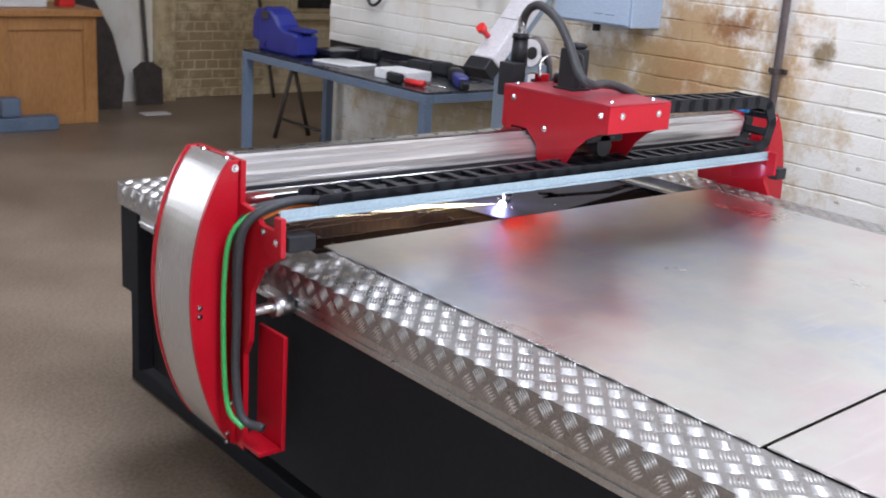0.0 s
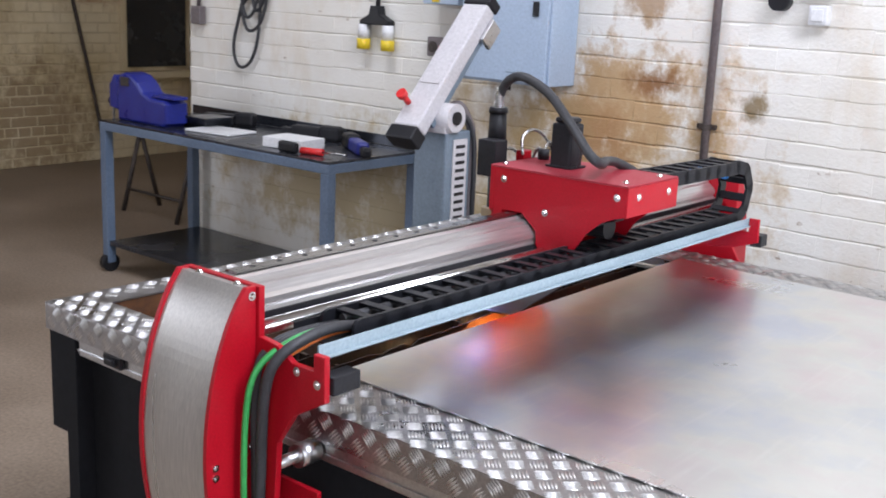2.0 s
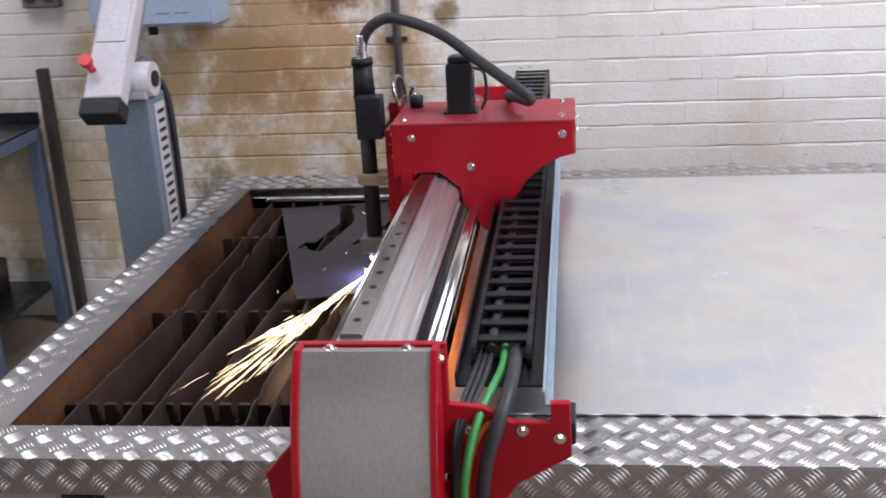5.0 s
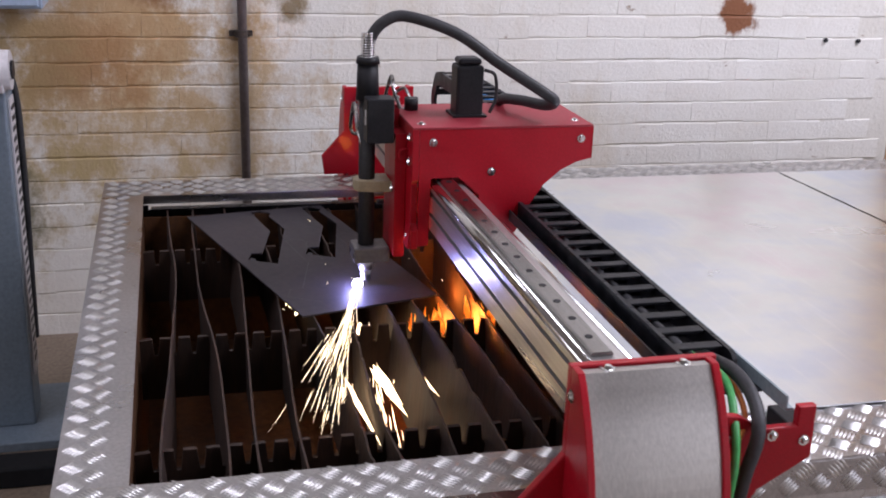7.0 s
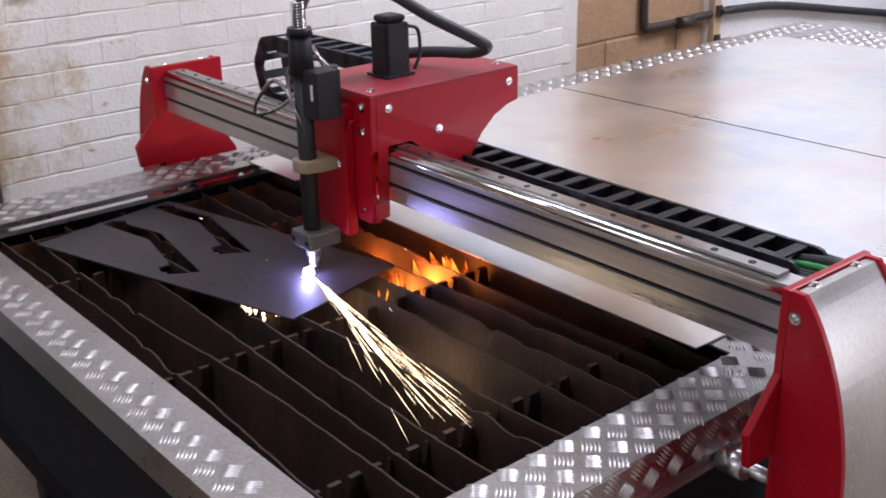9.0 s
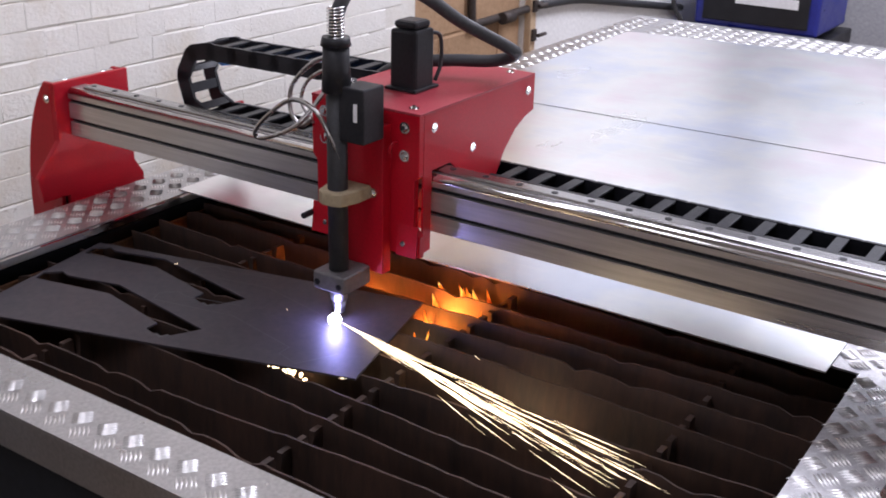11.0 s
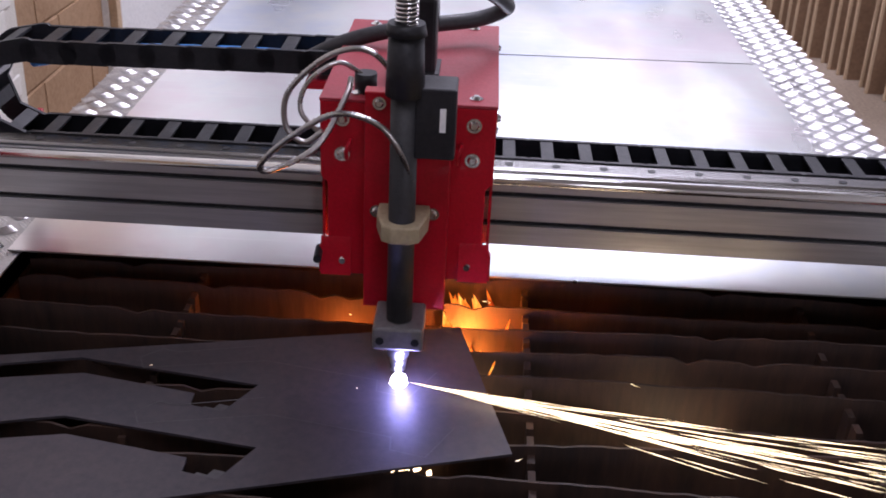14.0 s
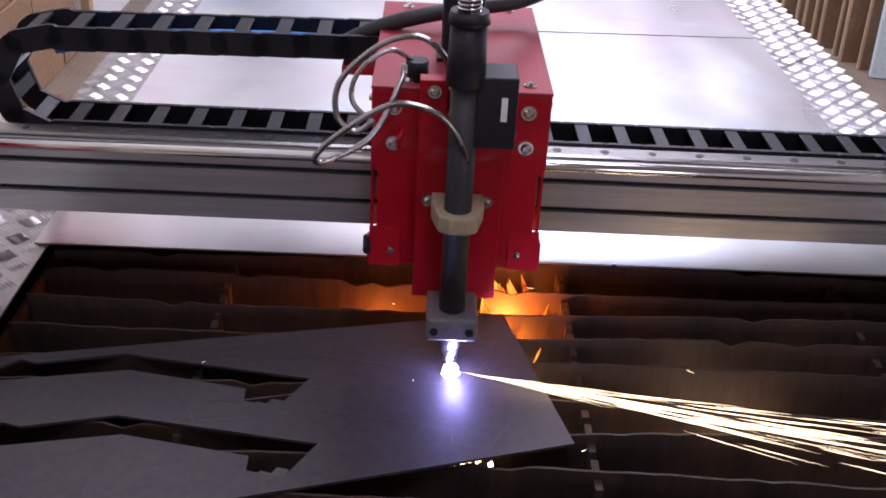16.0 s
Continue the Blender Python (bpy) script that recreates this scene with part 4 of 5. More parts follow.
def flames():
    bm, r = bmesh.new(), random.Random(31)
    for x in (0.735, 0.800, 0.878, 0.930):
        for k in range(16):
            y = r.gauss(0.893, 0.028)
            a = Vector((x + r.uniform(-0.022, 0.010), y, 0.66 + r.uniform(0, 0.02)))
            b = a + Vector((r.gauss(-0.006, 0.006), r.gauss(0.008, 0.010), r.uniform(0.030, 0.075)))
            b.z = min(b.z, 0.748)
            streak(bm, a, b, r.uniform(0.005, 0.014))
    return solo("flames", bm, M_FLAME, "orange flames licking up between the scorched slats", "flames", "", "stuff")


spark_jet()
sparks_below()
flames()
bm = bmesh.new()
bmesh.ops.create_icosphere(bm, subdivisions=3, radius=0.012)
for v in bm.verts:
    v.co = v.co * (1 + 0.25 * noise.noise(v.co * 160)) + ARC - Vector((0, 0, 0.002))
solo("plasma_arc", bm, M_ARC, "blinding blue-white plasma arc under the torch nozzle", "arc")
# ---- workbench and what lies on it ----
def workbench():
    b = thing("workbench", (-1.87, 2.24, 0), "blue-grey steel workbench with dark worn metal top", "workbench")
    x0, x1, y0, y1, z = -2.75, -1.0, 1.94, 2.56, 0.835
    pbox("bench_top", (x0 + 0.005, y0 + 0.005, z - 0.012), (x1 - 0.005, y1, z), M_BENCHTOP, b, 0.002, "dark steel top")
    for a, c in (((x0, y0, z - 0.055), (x1, y0 + 0.05, z - 0.0125)), ((x0, y1 - 0.05, z - 0.055), (x1, y1, z - 0.0125)), ((x0, y0 + 0.0505, z - 0.055), (x0 + 0.05, y1 - 0.0505, z - 0.0125)), ((x1 - 0.05, y0 + 0.0505, z - 0.055), (x1, y1 - 0.0505, z - 0.0125))):
        pbox("frame_rail", a, c, M_BENCH, b, 0.003)
    for x in (x0, x1 - 0.05):
        for y in (y0, y1 - 0.05):
            pbox("leg", (x, y, 0.05 if x < -2 else 0.0), (x + 0.05, y + 0.05, z - 0.0555), M_BENCH, b, 0.003)
    for x in (x0 + 0.025,):
        for y in (y0 + 0.025, y1 - 0.025):
            prod("castor", (x - 0.02, y, 0.05), (x + 0.02, y, 0.05), 0.05, M_BLACK, b)
    pbox("shelf", (x0 + 0.052, y0 + 0.01, 0.15), (x1 - 0.052, y1 - 0.01, 0.175), M_BENCHTOP, b, 0.002, "dark lower shelf")
    pbox("upstand", (x0, y1 - 0.008, z + 0.001), (x1, y1, z + 0.05), M_BENCHTOP, b, 0.002)


workbench()
Z = 0.835


def vise():
    v = thing("bench_vise", (-2.55, 2.10, Z), "large blue cast-iron bench vise bolted to the bench corner", "vise")
    bm = bmesh.new()
    prism(bm, [(-2.70, Z), (-2.30, Z), (-2.27, Z + 0.02), (-2.27, Z + 0.12), (-2.30, Z + 0.135), (-2.42, Z + 0.14), (-2.48, Z + 0.165), (-2.53, Z + 0.215), (-2.58, Z + 0.245), (-2.64, Z + 0.255), (-2.69, Z + 0.24), (-2.705, Z + 0.19)], "y", 2.02, 2.16, 0.016)
    part("body", bm, M_VISE, v, "blue enamelled casting")
    bm = bmesh.new()
    prism(bm, [(-2.79, Z + 0.06), (-2.712, Z + 0.05), (-2.712, Z + 0.235), (-2.75, Z + 0.235), (-2.79, Z + 0.18)], "y", 2.03, 2.15, 0.01)
    part("jaw", bm, M_VISE, v, "blue moving jaw")
    pbox("jaw_plate", (-2.66, 2.012, Z + 0.185), (-2.585, 2.0195, Z + 0.232), M_IRON, v, 0.003, "dark iron jaw plate")
    pbox("slide", (-2.42, 2.045, Z + 0.141), (-2.24, 2.135, Z + 0.158), M_VISE, v, 0.004)
    prod("screw_head", (-2.86, 2.09, Z + 0.085), (-2.79, 2.09, Z + 0.085), 0.022, M_IRON, v)
    prod("handle", (-2.84, 2.09, Z - 0.06), (-2.84, 2.09, Z + 0.17), 0.008, M_STEEL, v, "steel tommy bar")


vise()
prod_at = [(-2.02, 2.17, 0.30, 0.21, 0.012, M_WHITE, "paper_sheet", "white printed papers lying on the bench"),
           (-1.42, 2.12, 0.24, 0.17, 0.05, M_WHITE, "clear_box", "pale plastic box on the bench")]
for x, y, w, d, h, mt, nm, lb in prod_at:
    bm = bmesh.new()
    box(bm, (x - w / 2, y - d / 2, Z + 0.0005), (x + w / 2, y + d / 2, Z + h), 0.004, )
    bmesh.ops.rotate(bm, cent=(x, y, Z), matrix=Matrix.Rotation(0.12, 3, "Z"), verts=bm.verts)
    solo(nm, bm, mt, lb, nm.replace("_", " "))


def power_tool(name, at, turn, body, label):
    t = thing(name, at, label, "power tool")
    bm = bmesh.new()
    m = Matrix.Translation(at) @ Matrix.Rotation(turn, 4, "Z")
    box(bm, (-0.09, -0.03, 0.0), (0.09, 0.03, 0.062), 0.014, m)
    part("body", bm, body, t)
    bm = bmesh.new()
    box(bm, (0.085, -0.035, 0.0), (0.20, 0.035, 0.075), 0.018, m)
    part("head", bm, M_BLACK, t, "black head")
    bm = bmesh.new()
    box(bm, (-0.16, -0.022, 0.0), (-0.085, 0.022, 0.045), 0.012, m)
    part("grip", bm, M_BLACK, t, "black grip")


power_tool("angle_grinder", (-1.12, 2.25, Z), 2.6, M_VISE, "blue and black power grinder lying on the bench")
power_tool("hand_drill", (-2.25, 2.35, Z), 0.5, M_BLACK, "black power tool lying on the bench")
power_tool("battery_tool", (-1.62, 2.40, Z), 0.2, M_BLACK, "black battery tool lying near the wall")
d = thing("screwdriver", (-1.20, 2.05, Z), "red-handled screwdriver on the bench edge", "screwdriver")
prod("handle", (-1.26, 2.02, Z + 0.016), (-1.15, 2.05, Z + 0.016), 0.016, M_BUTTON, d, "red handle")
prod("shaft", (-1.15, 2.05, Z + 0.016), (-1.03, 2.083, Z + 0.016), 0.004, M_STEEL, d)
g = thing("black_clamp", (-1.33, 2.0, Z), "small black spring clamp on the bench", "clamp")
bm = bmesh.new()
box(bm, (-1.38, 1.98, Z), (-1.27, 2.02, Z + 0.05), 0.012)
part("jaw", bm, M_BLACK, g)
pile = thing("steel_offcuts", (-2.26, 2.27, Z), "stack of dark steel offcuts on the bench", "offcuts")
for k in range(5):
    pbox("plate", (-2.36 + 0.02 * k, 2.18 - 0.01 * k, Z + 0.012 * k + 0.0005), (-2.16 + 0.015 * k, 2.36 - 0.01 * k, Z + 0.012 * k + 0.0115), M_BENCHTOP, pile, 0.003)
bm = bmesh.new()
rod(bm, (-1.25, 2.45, 0.176), (-1.25, 2.45, 0.30), 0.05, 18, 0.055)
solo("tin", bm, M_IRON, "dark round tin on the lower bench shelf", "tin", smooth=True)
bm = bmesh.new()
box(bm, (-0.955, 2.50, 0.0), (-0.915, 2.54, 1.06), 0.004)
solo("steel_bar", bm, M_IRON, "dark steel bar standing beside the bench", "steel bar")

# ---- control console ----
con = thing("control_console", (-0.28, 1.92, 0), "grey control console with tilted screen box on a slate column", "control console")
pbox("base", (-0.48, 1.72, 0), (-0.10, 2.12, 0.03), M_COLUMN, con, 0.004, "flat steel foot")
bm = bmesh.new()
box(bm, (-0.41, 1.83, 0.03), (-0.25, 1.98, 1.06), 0.006)
col = part("column", bm, M_COLUMN, con, "slate blue-grey column")
pbox("vent_panel", (-0.2495, 1.87, 0.18), (-0.244, 1.955, 1.03), M_CONSOLE, con, 0.001, "light grey slotted side panel")
for k in range(26):
    z = 0.22 + 0.031 * k
    bm = bmesh.new()
    box(bm, (-0.2442, 1.885, z), (-0.2426, 1.94, z + 0.013))
    part("slot", bm, M_BLACK, con)
ptube("hose", [(-0.27, 2.0, 0.25), (-0.265, 2.005, 0.6), (-0.265, 2.005, 1.0), (-0.27, 1.99, 1.09), (-0.29, 1.95, 1.155), (-0.32, 1.91, 1.14)], 0.018, M_PIPE, con, "grey ribbed hose", 12, 14, 0.06)
ptube("hose", [(-0.25, 2.0, 0.25), (-0.24, 2.0, 0.8), (-0.245, 1.99, 1.04), (-0.28, 1.95, 1.13), (-0.32, 1.91, 1.12)], 0.010, M_RUBBER, con, "", 10)
prod("pivot", (-0.39, 1.865, 1.115), (-0.232, 1.865, 1.115), 0.055, M_CONSOLE, con, "round pivot bracket", 24)
prod("pivot_cap", (-0.232, 1.865, 1.115), (-0.225, 1.865, 1.115), 0.026, M_BLACK, con, "", 20)
pbox("neck", (-0.38, 1.82, 1.055), (-0.25, 1.90, 1.10), M_CONSOLE, con, 0.004)
tilt = Matrix.Translation((-0.335, 1.915, 1.295)) @ Matrix.Rotation(radians(49), 4, "X")
bm = bmesh.new()
box(bm, (-0.068, -0.30, -0.031), (0.055, 0.30, 0.033), 0.008, tilt)
scr = part("screen_box", bm, M_CONSOLE, con, "light grey tilted screen housing")
for y0, y1 in ((-0.362, -0.302), (0.302, 0.345)):
    bm = bmesh.new()
    box(bm, (-0.072, y0, -0.035), (0.060, y1, 0.037), 0.006, tilt)
    part("end_cap", bm, M_BLACK, con, "black end trim")
bm = bmesh.new()
box(bm, (-0.055, -0.24, -0.062), (0.045, 0.29, -0.0315), 0.004, tilt)
part("back_channel", bm, M_COLUMN, con, "dark slate rear channel")
bm = bmesh.new()
box(bm, (-0.055, -0.10, 0.0335), (0.042, 0.24, 0.037), 0.001, tilt)
part("screen", bm, M_CONSOLE, con, "pale flat control panel")
bm = bmesh.new()
rod(bm, tilt @ Vector((-0.05, -0.20, 0.0335)), tilt @ Vector((-0.05, -0.20, 0.075)), 0.012, 14)
rod(bm, tilt @ Vector((-0.05, -0.20, 0.075)), tilt @ Vector((-0.05, -0.20, 0.095)), 0.021, 18)
part("stop_button", bm, M_BUTTON, con, "red mushroom stop button", True)
bm = bmesh.new()
box(bm, (0.0555, 0.17, -0.085), (0.073, 0.27, -0.02), 0.002, tilt)
part("hinge", bm, M_STEEL, con)

# ---- on the brick wall ----
WY = 2.6


def electric_box():
    e = thing("electrical_cabinet", (-0.42, WY, 1.21), "pale blue-grey steel electrical cabinet mounted on the brick wall", "electrical cabinet")
    pbox("body", (-0.66, 2.405, 1.215), (-0.19, WY - 0.001, 1.85), M_EBOX, e, 0.006)
    door = pbox("door", (-0.652, 2.388, 1.225), (-0.20, 2.404, 1.84), M_EBOX, e, 0.004)
    pbox("latch", (-0.275, 2.380, 1.50), (-0.245, 2.3875, 1.56), M_BLACK, e, 0.003, "black latch")
    for k in range(2):
        bm = bmesh.new()
        box(bm, (-0.40 + 0.07 * k, 2.3872, 1.262), (-0.345 + 0.07 * k, 2.3879, 1.266))
        part("label_bar", bm, M_COLUMN, e)
    prod("gland", (-0.45, 2.47, 1.18), (-0.45, 2.47, 1.215), 0.018, M_BLACK, e)


electric_box()
e = thing("switch_box", (-0.85, WY, 1.52), "small pale blue switch box with yellow tag on the wall", "switch box")
pbox("body", (-0.97, 2.49, 1.525), (-0.76, WY - 0.001, 1.80), M_EBOX, e, 0.005)
pbox("tag", (-0.91, 2.484, 1.535), (-0.87, 2.4895, 1.60), M_YELLOW, e, 0.001, "yellow tag")
pbox("knob", (-0.955, 2.475, 1.60), (-0.925, 2.4895, 1.64), M_BLACK, e, 0.003)


s = thing("wall_socket", (-0.92, WY, 1.33), "old grey double wall socket between plugs and cabinet", "socket")
pbox("body", (-0.995, 2.56, 1.285), (-0.845, WY - 0.001, 1.375), M_PIPE, s, 0.006)
for x in (-0.958, -0.882):
    prod("outlet", (x, 2.5545, 1.33), (x, 2.5595, 1.33), 0.026, M_IRON, s, "dark round outlet")


def plug_pair():
    p = thing("plug_splitter", (-1.33, WY, 1.3), "black hanging cable splitter with two yellow plugs", "plugs")
    ptube("cable", [(-1.33, 2.585, 2.3), (-1.325, 2.582, 1.9), (-1.33, 2.575, 1.50)], 0.011, M_RUBBER, p)
    bm = bmesh.new()
    prism(bm, [(-1.355, 1.50), (-1.305, 1.50), (-1.295, 1.46), (-1.235, 1.43), (-1.235, 1.41), (-1.425, 1.41), (-1.425, 1.43), (-1.365, 1.46)], "y", 2.545, 2.598, 0.006)
    part("splitter", bm, M_BLACK, p, "black splitter block")
    for x in (-1.41, -1.25):
        prod("socket", (x, 2.565, 1.34), (x, 2.565, 1.41), 0.028, M_WHITE, p, "grey-white plug body")
        prod("cap", (x, 2.565, 1.29), (x, 2.565, 1.34), 0.034, M_YELLOW, p, "yellow plug cap")


plug_pair()
c = thing("hanging_cable", (-2.33, WY, 1.9), "coil of black cable hanging on the brick wall", "cable coil")
for k in range(4):
    r = random.Random(k + 3)
    x0, zb, w = -2.30 + 0.035 * k, (1.13, 1.40, 1.33, 1.44)[k], (0.10, 0.07, 0.10, 0.06)[k]
    ptube("loop", [(x0, 2.585, 2.05), (x0 - w, 2.58, 1.8), (x0 - w * (0.2 + r.random() * 0.3), 2.575, 1.55), (x0 - w * 1.1, 2.575, zb + 0.12), (x0 - w * 0.6, 2.575, zb), (x0 + w * 0.5, 2.575, zb + 0.06), (x0 + w, 2.58, zb + 0.3), (x0 + w * 0.8, 2.585, 2.05)], 0.009, M_RUBBER, c)
prod("hook", (-2.30, 2.52, 2.05), (-2.30, 2.599, 2.05), 0.012, M_IRON, c)
s = thing("wall_socket", (-2.72, WY, 1.36), "grey old socket with conduit near the wall corner", "socket")
pbox("body", (-2.76, 2.55, 1.34), (-2.68, 2.599, 1.44), M_PIPE, s, 0.006)
prod("pipe", (-2.72, 2.58, 1.44), (-2.72, 2.58, 2.6), 0.012, M_PIPE, s)
p = thing("conduit_pipe", (0.445, WY, 0), "thin grey steel conduit running down the brick wall", "pipe")
prod("pipe", (0.455, 2.578, 0.0), (0.440, 2.578, 4.39), 0.0165, M_PIPE, p, "", 16)
for z in (1.113, 2.1, 0.35):
    bm = bmesh.new()
    rod(bm, (0.446, 2.578, z - 0.012), (0.446, 2.578, z + 0.012), 0.024, 16)
    box(bm, (0.405, 2.585, z - 0.010), (0.487, 2.5995, z + 0.010), 0.002)
    part("pipe_clip", bm, M_IRON, p)
s = thing("wall_socket", (0.85, WY, 1.55), "white square wall socket on the bricks", "socket")
pbox("body", (0.815, 2.555, 1.525), (0.885, 2.5995, 1.595), M_WHITE, s, 0.006)
pbox("face", (0.828, 2.549, 1.538), (0.872, 2.5545, 1.582), M_WHITE, s, 0.003)
s = thing("wall_plug", (0.70, WY, 1.6), "round black plug fitting on the brick wall", "plug")
prod("body", (0.70, 2.54, 1.605), (0.70, 2.5995, 1.605), 0.036, M_BLACK, s)
prod("stem", (0.70, 2.555, 1.63), (0.70, 2.575, 1.78), 0.016, M_BLACK, s)
s = thing("wall_plug", (0.90, WY, 1.64), "square black plug fitting above the socket", "plug")
pbox("body", (0.825, 2.55, 1.635), (0.905, 2.5995, 1.72), M_BLACK, s, 0.008)
for x, z in ((2.78, 1.086), (2.93, 1.083)):
    bm = bmesh.new()
    rod(bm, (x, 2.592, z), (x, 2.6005, z), 0.009, 10)
    solo("drill_hole", bm, M_BLACK, "small dark drilled hole plug in the brick", "hole plug", "holes in the wall")
# brown blocked doorway: conduit and latch
p = thing("conduit_pipe", (3.64, 2.62, 0.68), "dark bent conduit on the bare blocks", "pipe")
ptube("pipe", [(3.60, 2.60, 4.3), (3.60, 2.60, 2.0), (3.61, 2.60, 1.0), (3.62, 2.60, 0.70), (3.66, 2.60, 0.675), (3.9, 2.60, 0.675), (4.25, 2.575, 0.69)], 0.020, M_IRON, p, "", 12, 6)
ptube("cable", [(4.25, 2.575, 0.69), (4.7, 2.575, 0.66), (5.4, 2.575, 0.55), (6.2, 2.575, 0.42)], 0.022, M_RUBBER, p, "thick black cable", 10)
prod("junction", (3.85, 2.57, 0.675), (3.95, 2.57, 0.675), 0.03, M_IRON, p)
f = thing("door_frame", (4.14, 2.6, 0), "pale timber door frame with black bolts", "door frame")
pbox("jamb", (4.123, 2.56, 0), (4.18, 2.599, 3.0), M_CARDEDGE, f, 0.004)
for z in (0.55, 0.70, 1.3):
    prod("bolt", (4.15, 2.53, z), (4.23, 2.53, z), 0.010, M_IRON, f)
    pbox("plate", (4.13, 2.545, z - 0.03), (4.17, 2.5595, z + 0.03), M_IRON, f, 0.002)

# ---- far end: welding set ----
w = thing("welding_set", (6.3, 2.0, 0), "dark blue welding set on a black trolley", "welding machine")
pbox("body", (6.05, 1.62, 0.36), (6.7, 2.42, 0.85), M_VISE, w, 0.02, "dark blue steel case")
pbox("front_panel", (6.035, 1.68, 0.40), (6.049, 2.36, 0.80), M_BLACK, w, 0.006)
pbox("label_bar", (6.028, 1.75, 0.52), (6.0345, 2.15, 0.58), M_WHITE, w, 0.001, "pale label strip")
pbox("tray", (5.98, 1.58, 0.14), (6.75, 2.46, 0.33), M_BLACK, w, 0.01)
for x in (6.08, 6.62):
    for y in (1.62, 2.38):
        prod("wheel", (x, y - 0.03, 0.09), (x, y + 0.03, 0.09), 0.09, M_RUBBER, w)
ptube("lead", [(6.04, 2.36, 0.7), (5.95, 2.50, 0.72), (5.93, 2.52, 0.5), (6.0, 2.45, 0.30), (6.1, 2.5, 0.05), (6.4, 2.52, 0.02)], 0.016, M_RUBBER, w)

# ---- boards leaning beside the table ----
rnd = random.Random(4)
for k in range(15):
    x, y = 4.36 + 0.095 * k + rnd.uniform(-0.02, 0.02), -1.02 + 0.024 * k + rnd.uniform(-0.02, 0.02)
    lean, turn, hgt = radians(rnd.uniform(0.5, 4)), radians(rnd.uniform(-3.5, 3.5)), rnd.uniform(1.35, 1.6)
    b = thing("board_sheet", (x, y, 0), "brown hardboard sheet standing on edge beside the table", "board", "boards standing on edge")
    m = Matrix.Translation((x, y, 0)) @ Matrix.Rotation(turn, 4, "Z") @ Matrix.Rotation(lean, 4, "Y")
    bm = bmesh.new()
    box(bm, (-0.008, -1.25, 0.0), (0.008, -0.013, hgt), 0.001, m)
    part("panel", bm, M_CARD, b)
    bm = bmesh.new()
    box(bm, (-0.0085, -0.0125, 0.0), (0.0085, 0.0, hgt), 0.001, m)
    part("edge", bm, M_CARDEDGE, b, "pale sawn edge")
b = thing("pale_board", (4.24, -1.12, 0), "pale blue-white insulation board leaning on brown boards", "board")
m = Matrix.Translation((4.24, -1.06, 0.002)) @ Matrix.Rotation(radians(-6), 4, "Z") @ Matrix.Rotation(radians(4), 4, "Y")
bm = bmesh.new()
box(bm, (-0.02, -1.0, 0.0), (0.02, 0, 1.5), 0.004, m)
part("panel", bm, M_FOAM, b)

# ---- west end ----
cab = thing("wooden_counter", (-5.3, 1.2, 0), "orange-brown wooden counter with panelled front", "counter")
pbox("top", (-5.75, -0.9, 0.80), (-5.02, 2.03, 0.85), M_WOOD, cab, 0.006)
pbox("carcass", (-5.70, -0.88, 0.0), (-5.10, 2.0, 0.799), M_WOOD, cab, 0.004)
for y in (1.90, 1.25, 0.60, -0.05):
    pbox("stile", (-5.099, y, 0.0), (-5.07, y + 0.10, 0.798), M_WOOD, cab, 0.004)
for y in (1.35, 0.70, 0.05):
    pbox("rail", (-5.099, y + 0.001, 0.0), (-5.075, y + 0.549, 0.09), M_WOOD, cab, 0.003)
    pbox("rail", (-5.099, y + 0.001, 0.70), (-5.075, y + 0.549, 0.798), M_WOOD, cab, 0.003)
bm = bmesh.new()
for k in range(4):
    box(bm, (-5.06, 0.72 + 0.13 * k, 0.10), (-5.052, 0.728 + 0.13 * k, 0.72))
    box(bm, (-5.05, 0.70, 0.18 + 0.15 * k), (-5.042, 1.24, 0.188 + 0.15 * k))
solo("wire_rack", bm, M_IRON, "thin dark wire rack leaning on the wooden counter", "rack")
bm = bmesh.new()
box(bm, (-5.0, 0.6, 0), (-4.86, 1.62, 0.10), 0.01)
box(bm, (-5.0, 1.22, 0.10), (-4.88, 1.36, 0.24), 0.02)
solo("floor_bracket", bm, M_BENCH, "blue painted steel bracket lying on the floor", "bracket")
for x, y, w, h, mt in ((-5.35, 1.5, 0.35, 0.22, M_WHITE), (-5.4, 0.9, 0.3, 0.3, M_CARD), (-5.3, 1.85, 0.12, 0.16, M_BUTTON)):
    bm = bmesh.new()
    box(bm, (x - w / 2, y - w / 2, 0.851), (x + w / 2, y + w / 2, 0.851 + h), 0.01)
    solo("carton", bm, mt, "small box standing on the wooden counter", "box", "boxes on the counter")


def shovel(x, y, lean, label):
    s = thing("shovel", (x, y, 0), label, "shovel")
    m = Matrix.Translation((x, y, 0)) @ Matrix.Rotation(radians(lean), 4, "Y")
    bm = bmesh.new()
    rod(bm, m @ Vector((0, 0, 0.30)), m @ Vector((0, 0, 1.05)), 0.018, 12)
    part("shaft", bm, M_IRON, s)
    bm = bmesh.new()
    pts = [(-0.12, 0.0), (0.12, 0.0), (0.13, 0.30), (0.05, 0.36), (-0.05, 0.36), (-0.13, 0.30)]
    prism(bm, pts, "x", -0.008, 0.008, 0.003)
    bmesh.ops.transform(bm, matrix=m, verts=bm.verts)
    part("blade", bm, M_IRON, s)
    ptube("handle", [m @ Vector((0, 0.0, 1.04)), m @ Vector((0, 0.06, 1.10)), m @ Vector((0, 0.055, 1.17)), m @ Vector((0, -0.055, 1.17)), m @ Vector((0, -0.06, 1.10)), m @ Vector((0, 0.0, 1.04))], 0.013, M_IRON, s)


shovel(-5.72, 2.72, -9, "old iron shovel leaning on the painted wall")
bm = bmesh.new()
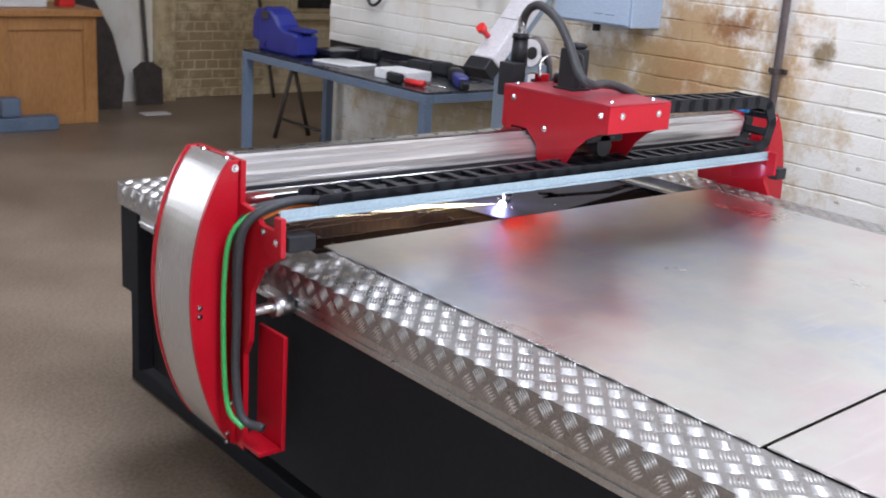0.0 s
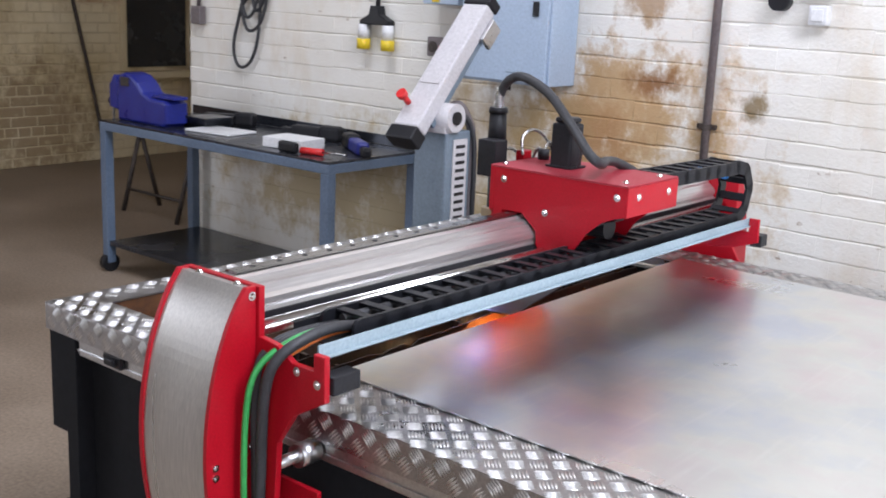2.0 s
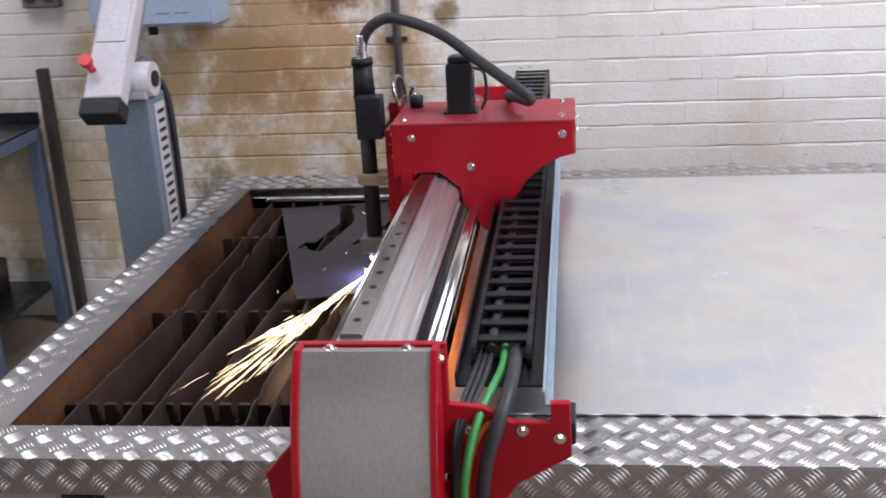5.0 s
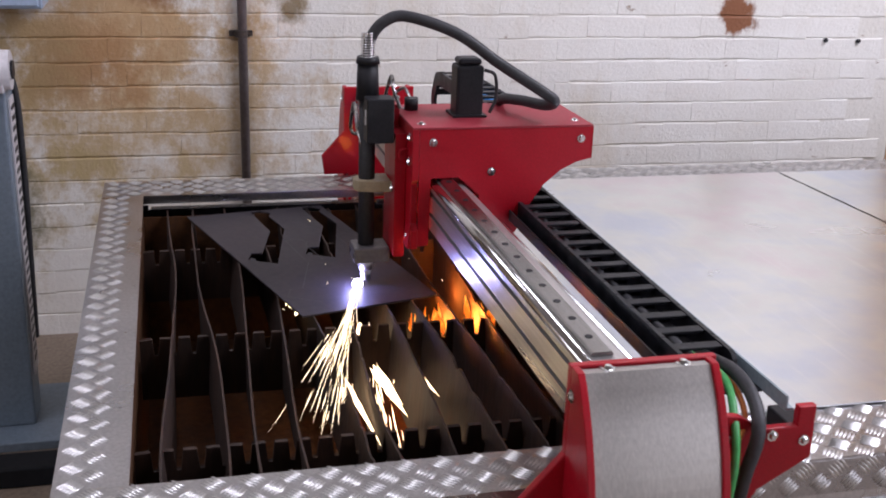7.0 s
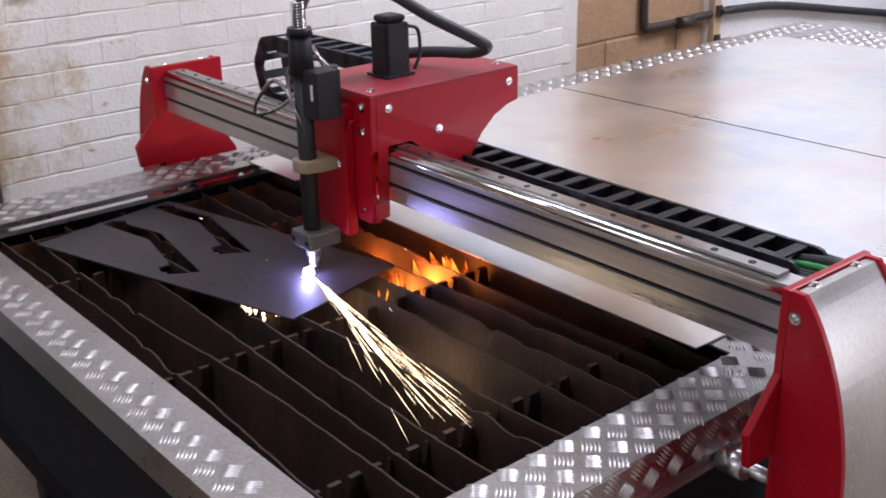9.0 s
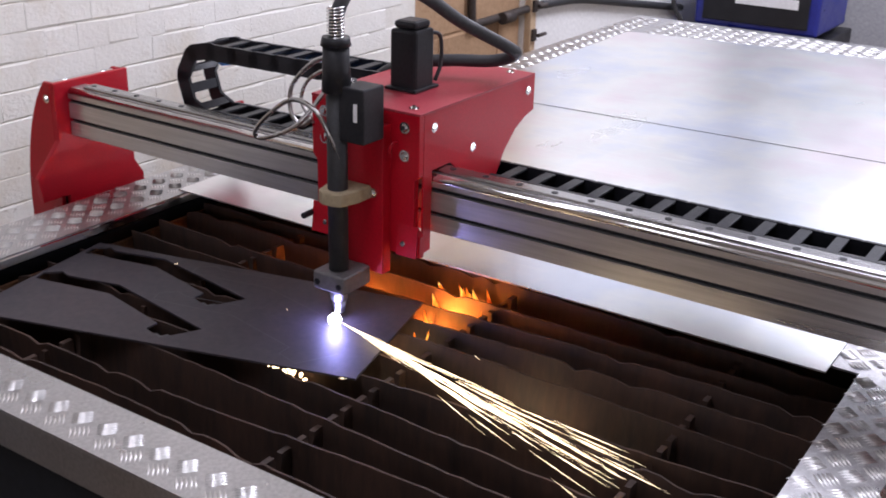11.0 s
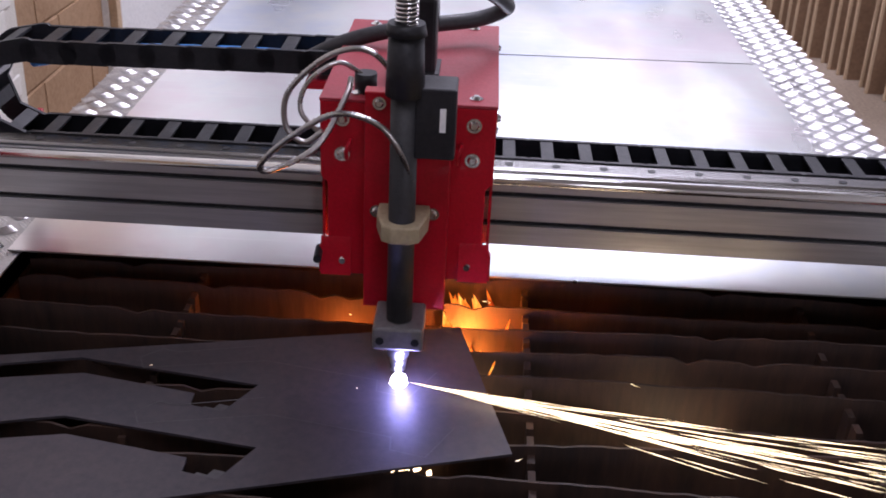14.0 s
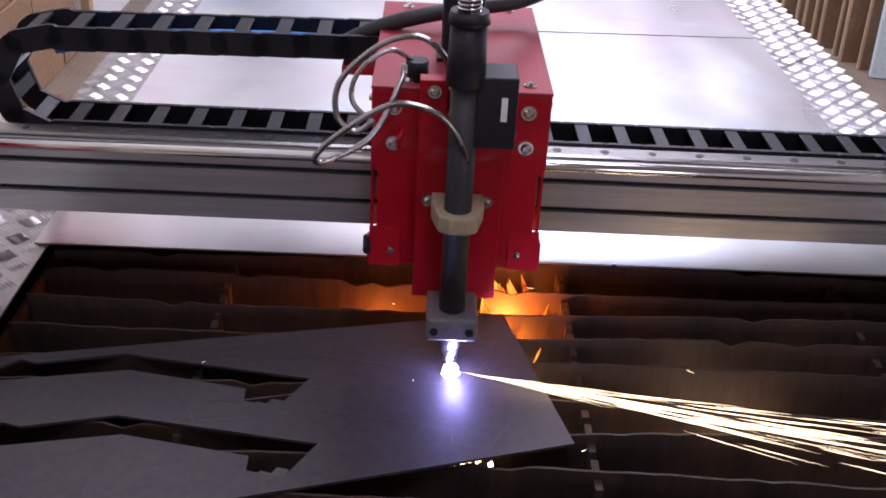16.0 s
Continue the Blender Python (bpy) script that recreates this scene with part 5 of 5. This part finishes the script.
prism(bm, [(2.05, 0.0), (2.42, 0.0), (2.46, 0.25), (2.38, 0.62), (2.20, 0.98), (2.06, 0.90)], "x", -5.62, -5.60, 0.004)
bmesh.ops.rotate(bm, cent=(-5.6, 2.2, 0), matrix=Matrix.Rotation(radians(-7), 3, "Y"), verts=bm.verts)
solo("dark_sheet", bm, M_IRON, "dark scrap sheet leaning beside the counter", "scrap sheet")
bm = bmesh.new()
box(bm, (-5.35, 2.45, 0.0005), (-5.22, 2.68, 0.008), 0.002)
solo("paper_scrap", bm, M_WHITE, "white scrap of paper on the floor", "paper")
bm = bmesh.new()
tube(bm, [(-5.98, 3.75, 1.62), (-5.95, 3.80, 1.3), (-5.90, 3.86, 0.9), (-5.86, 3.92, 0.5), (-5.80, 3.98, 0.0)], 0.016)
solo("iron_rod", bm, M_IRON, "rusty iron rod leaning against the damp wall", "iron rod", smooth=True)
pl = slab("wall_pillar", (-6.004, 2.85, 0), (-5.86, 3.02, 4.4), M_OLDBRICK, "narrow flaking painted pillar on the damp wall")
slab("wall_white_panel", (-6.004, 2.05, 0), (-5.93, 2.845, 4.4), M_BRICK, "white painted stretch of wall beside the counter")
tr = thing("folding_trestle", (-3.75, 3.1, 0), "rusty iron trestle standing behind the bench", "trestle")
for x in (-4.05, -3.45):
    prod("leg", (x, 2.95, 0), (x, 3.1, 0.55), 0.016, M_IRON, tr)
    prod("leg", (x, 3.25, 0), (x, 3.1, 0.55), 0.016, M_IRON, tr)
pbox("top_bar", (-4.15, 3.06, 0.55), (-3.35, 3.14, 0.60), M_IRON, tr, 0.006)
prod("brace", (-4.05, 2.99, 0.15), (-3.45, 2.99, 0.15), 0.010, M_IRON, tr)
wd = thing("window_2", (-6.0, 4.55, 1.0), "dark window in the damp wall with a pale sill", "window")
tagged(wd, kind="structure")
pbox("pane", (-6.003, 4.312, 0.80), (-5.98, 4.95, 2.3), M_BENCHTOP, wd, 0)
pbox("window_sill", (-6.0, 4.25, 0.70), (-5.90, 4.98, 0.76), M_OLDBRICK, wd, 0.005)
pbox("window_frame", (-6.0, 4.25, 0.77), (-5.96, 4.31, 2.35), M_OLDBRICK, wd, 0.004)

# ---- brickwork ----
def brick_mesh(name, w, h, d, material, axis, seed):
    """One brick face, worn edges: the front stands d proud."""
    r = random.Random(seed)
    e = 0.006 if axis == "x" else 0.0045
    soft = 1.0 if axis == "x" else 0.4
    vs, fs = [], []
    g = e if axis == "x" else 0.0004
    front = [(-w / 2 + g, -h / 2 + e), (w / 2 - g, -h / 2 + e), (w / 2 - g, h / 2 - e), (-w / 2 + g, h / 2 - e)]
    back = [(-w / 2, -h / 2), (w / 2, -h / 2), (w / 2, h / 2), (-w / 2, h / 2)]
    for (a, b), dd in [(p, d) for p in front] + [(p, 0.0) for p in back]:
        j = (r.uniform(-0.003, 0.003) * soft * soft, r.uniform(-0.004, 0.004), r.uniform(-0.0015, 0.0015) * soft if dd else 0)
        vs.append((a + j[0], -(dd + j[2]), b + j[1]) if axis == "y" else (dd + j[2], a + j[0], b + j[1]))
    fs = [(0, 1, 2, 3)] + [(k, k + 4, (k + 1) % 4 + 4, (k + 1) % 4) for k in range(4)]
    me = bpy.data.meshes.new(name)
    me.from_pydata(vs, [], fs)
    me.materials.append(material)
    return me


COURSE, LEN = 0.0845, 0.235
shapes = {False: [brick_mesh("brick", LEN - 0.0001, COURSE - 0.0010, 0.0048, M_BRICK, "y", s) for s in range(7)],
          True: [brick_mesh("brick", LEN / 2 - 0.0001, COURSE - 0.0010, 0.0048, M_BRICK, "y", 20 + s) for s in range(4)]}


def lay_wall(parent, length, height, start, axis, plane, shapes, near, seed, name="brick"):
    r = random.Random(seed)
    vs, fs = [], []
    made = 0
    for row in range(int(height / COURSE)):
        z = COURSE * (row + 0.5) - 0.005
        half = row % 4 == 3
        step = LEN / 2 if half else LEN
        u = start + (LEN / 4 if half else (LEN / 2 if row % 2 else 0)) + step / 2
        while u + step / 2 <= start + length:
            me = r.choice(shapes[half])
            off = r.uniform(-0.0018, 0.0012) * (1.0 if axis == "x" else 0.6)
            if near(u, z) and made < 290:
                ob = new(name, me)
                ob.parent = parent
                ob.location = (u, plane + off, z + r.uniform(-0.002, 0.002)) if axis == "y" else (plane - off, u, z)
                ob.rotation_euler = (0, r.uniform(-0.009, 0.009), 0) if axis == "y" else (0, 0, 0)
                made += 1
            else:
                n = len(vs)
                for v in me.vertices:
                    vs.append((v.co.x + u, v.co.y + plane + off, v.co.z + z) if axis == "y" else (v.co.x + plane - off, v.co.y + u, v.co.z + z))
                fs += [tuple(i + n for i in p.vertices) for p in me.polygons]
            u += step
    me = bpy.data.meshes.new("brickwork")
    me.from_pydata(vs, [], fs)
    me.materials.append(shapes[False][0].materials[0])
    ob = new("brickwork", me)
    ob.parent = parent
    tagged(ob, kind="stuff")


west = {False: [brick_mesh("brick", LEN - 0.012, COURSE - 0.010, 0.006, M_OLDBRICK, "x", 40 + s) for s in range(6)],
        True: [brick_mesh("brick", LEN / 2 - 0.012, COURSE - 0.010, 0.006, M_OLDBRICK, "x", 60 + s) for s in range(4)]}
lay_wall(wall_west, 6.9, 2.6, -1.95, "x", -6.006, west, lambda u, z: False, 8)
blocks = [brick_mesh("block", 0.43, 0.205, 0.006, M_BLOCK, "y", 80 + s) for s in range(4)]
halves = [brick_mesh("block", 0.205, 0.205, 0.006, M_BLOCK, "y", 90 + s) for s in range(2)]
rnd = random.Random(6)
for row in range(16):
    for x, kinds in (((3.37, blocks), (3.81, blocks)) if row % 2 else ((3.26, halves), (3.59, blocks), (4.01, halves))):
        ob = new("block", rnd.choice(kinds))
        ob.parent = wall_blocked
        ob.location = (x, 2.63, 0.107 + 0.215 * row)
lay_wall(wall_north, 5.98, 4.3, -2.83, "y", 2.6065, shapes, lambda u, z: -0.75 < u < 3.1 and 0.82 < z < 1.75, 7)
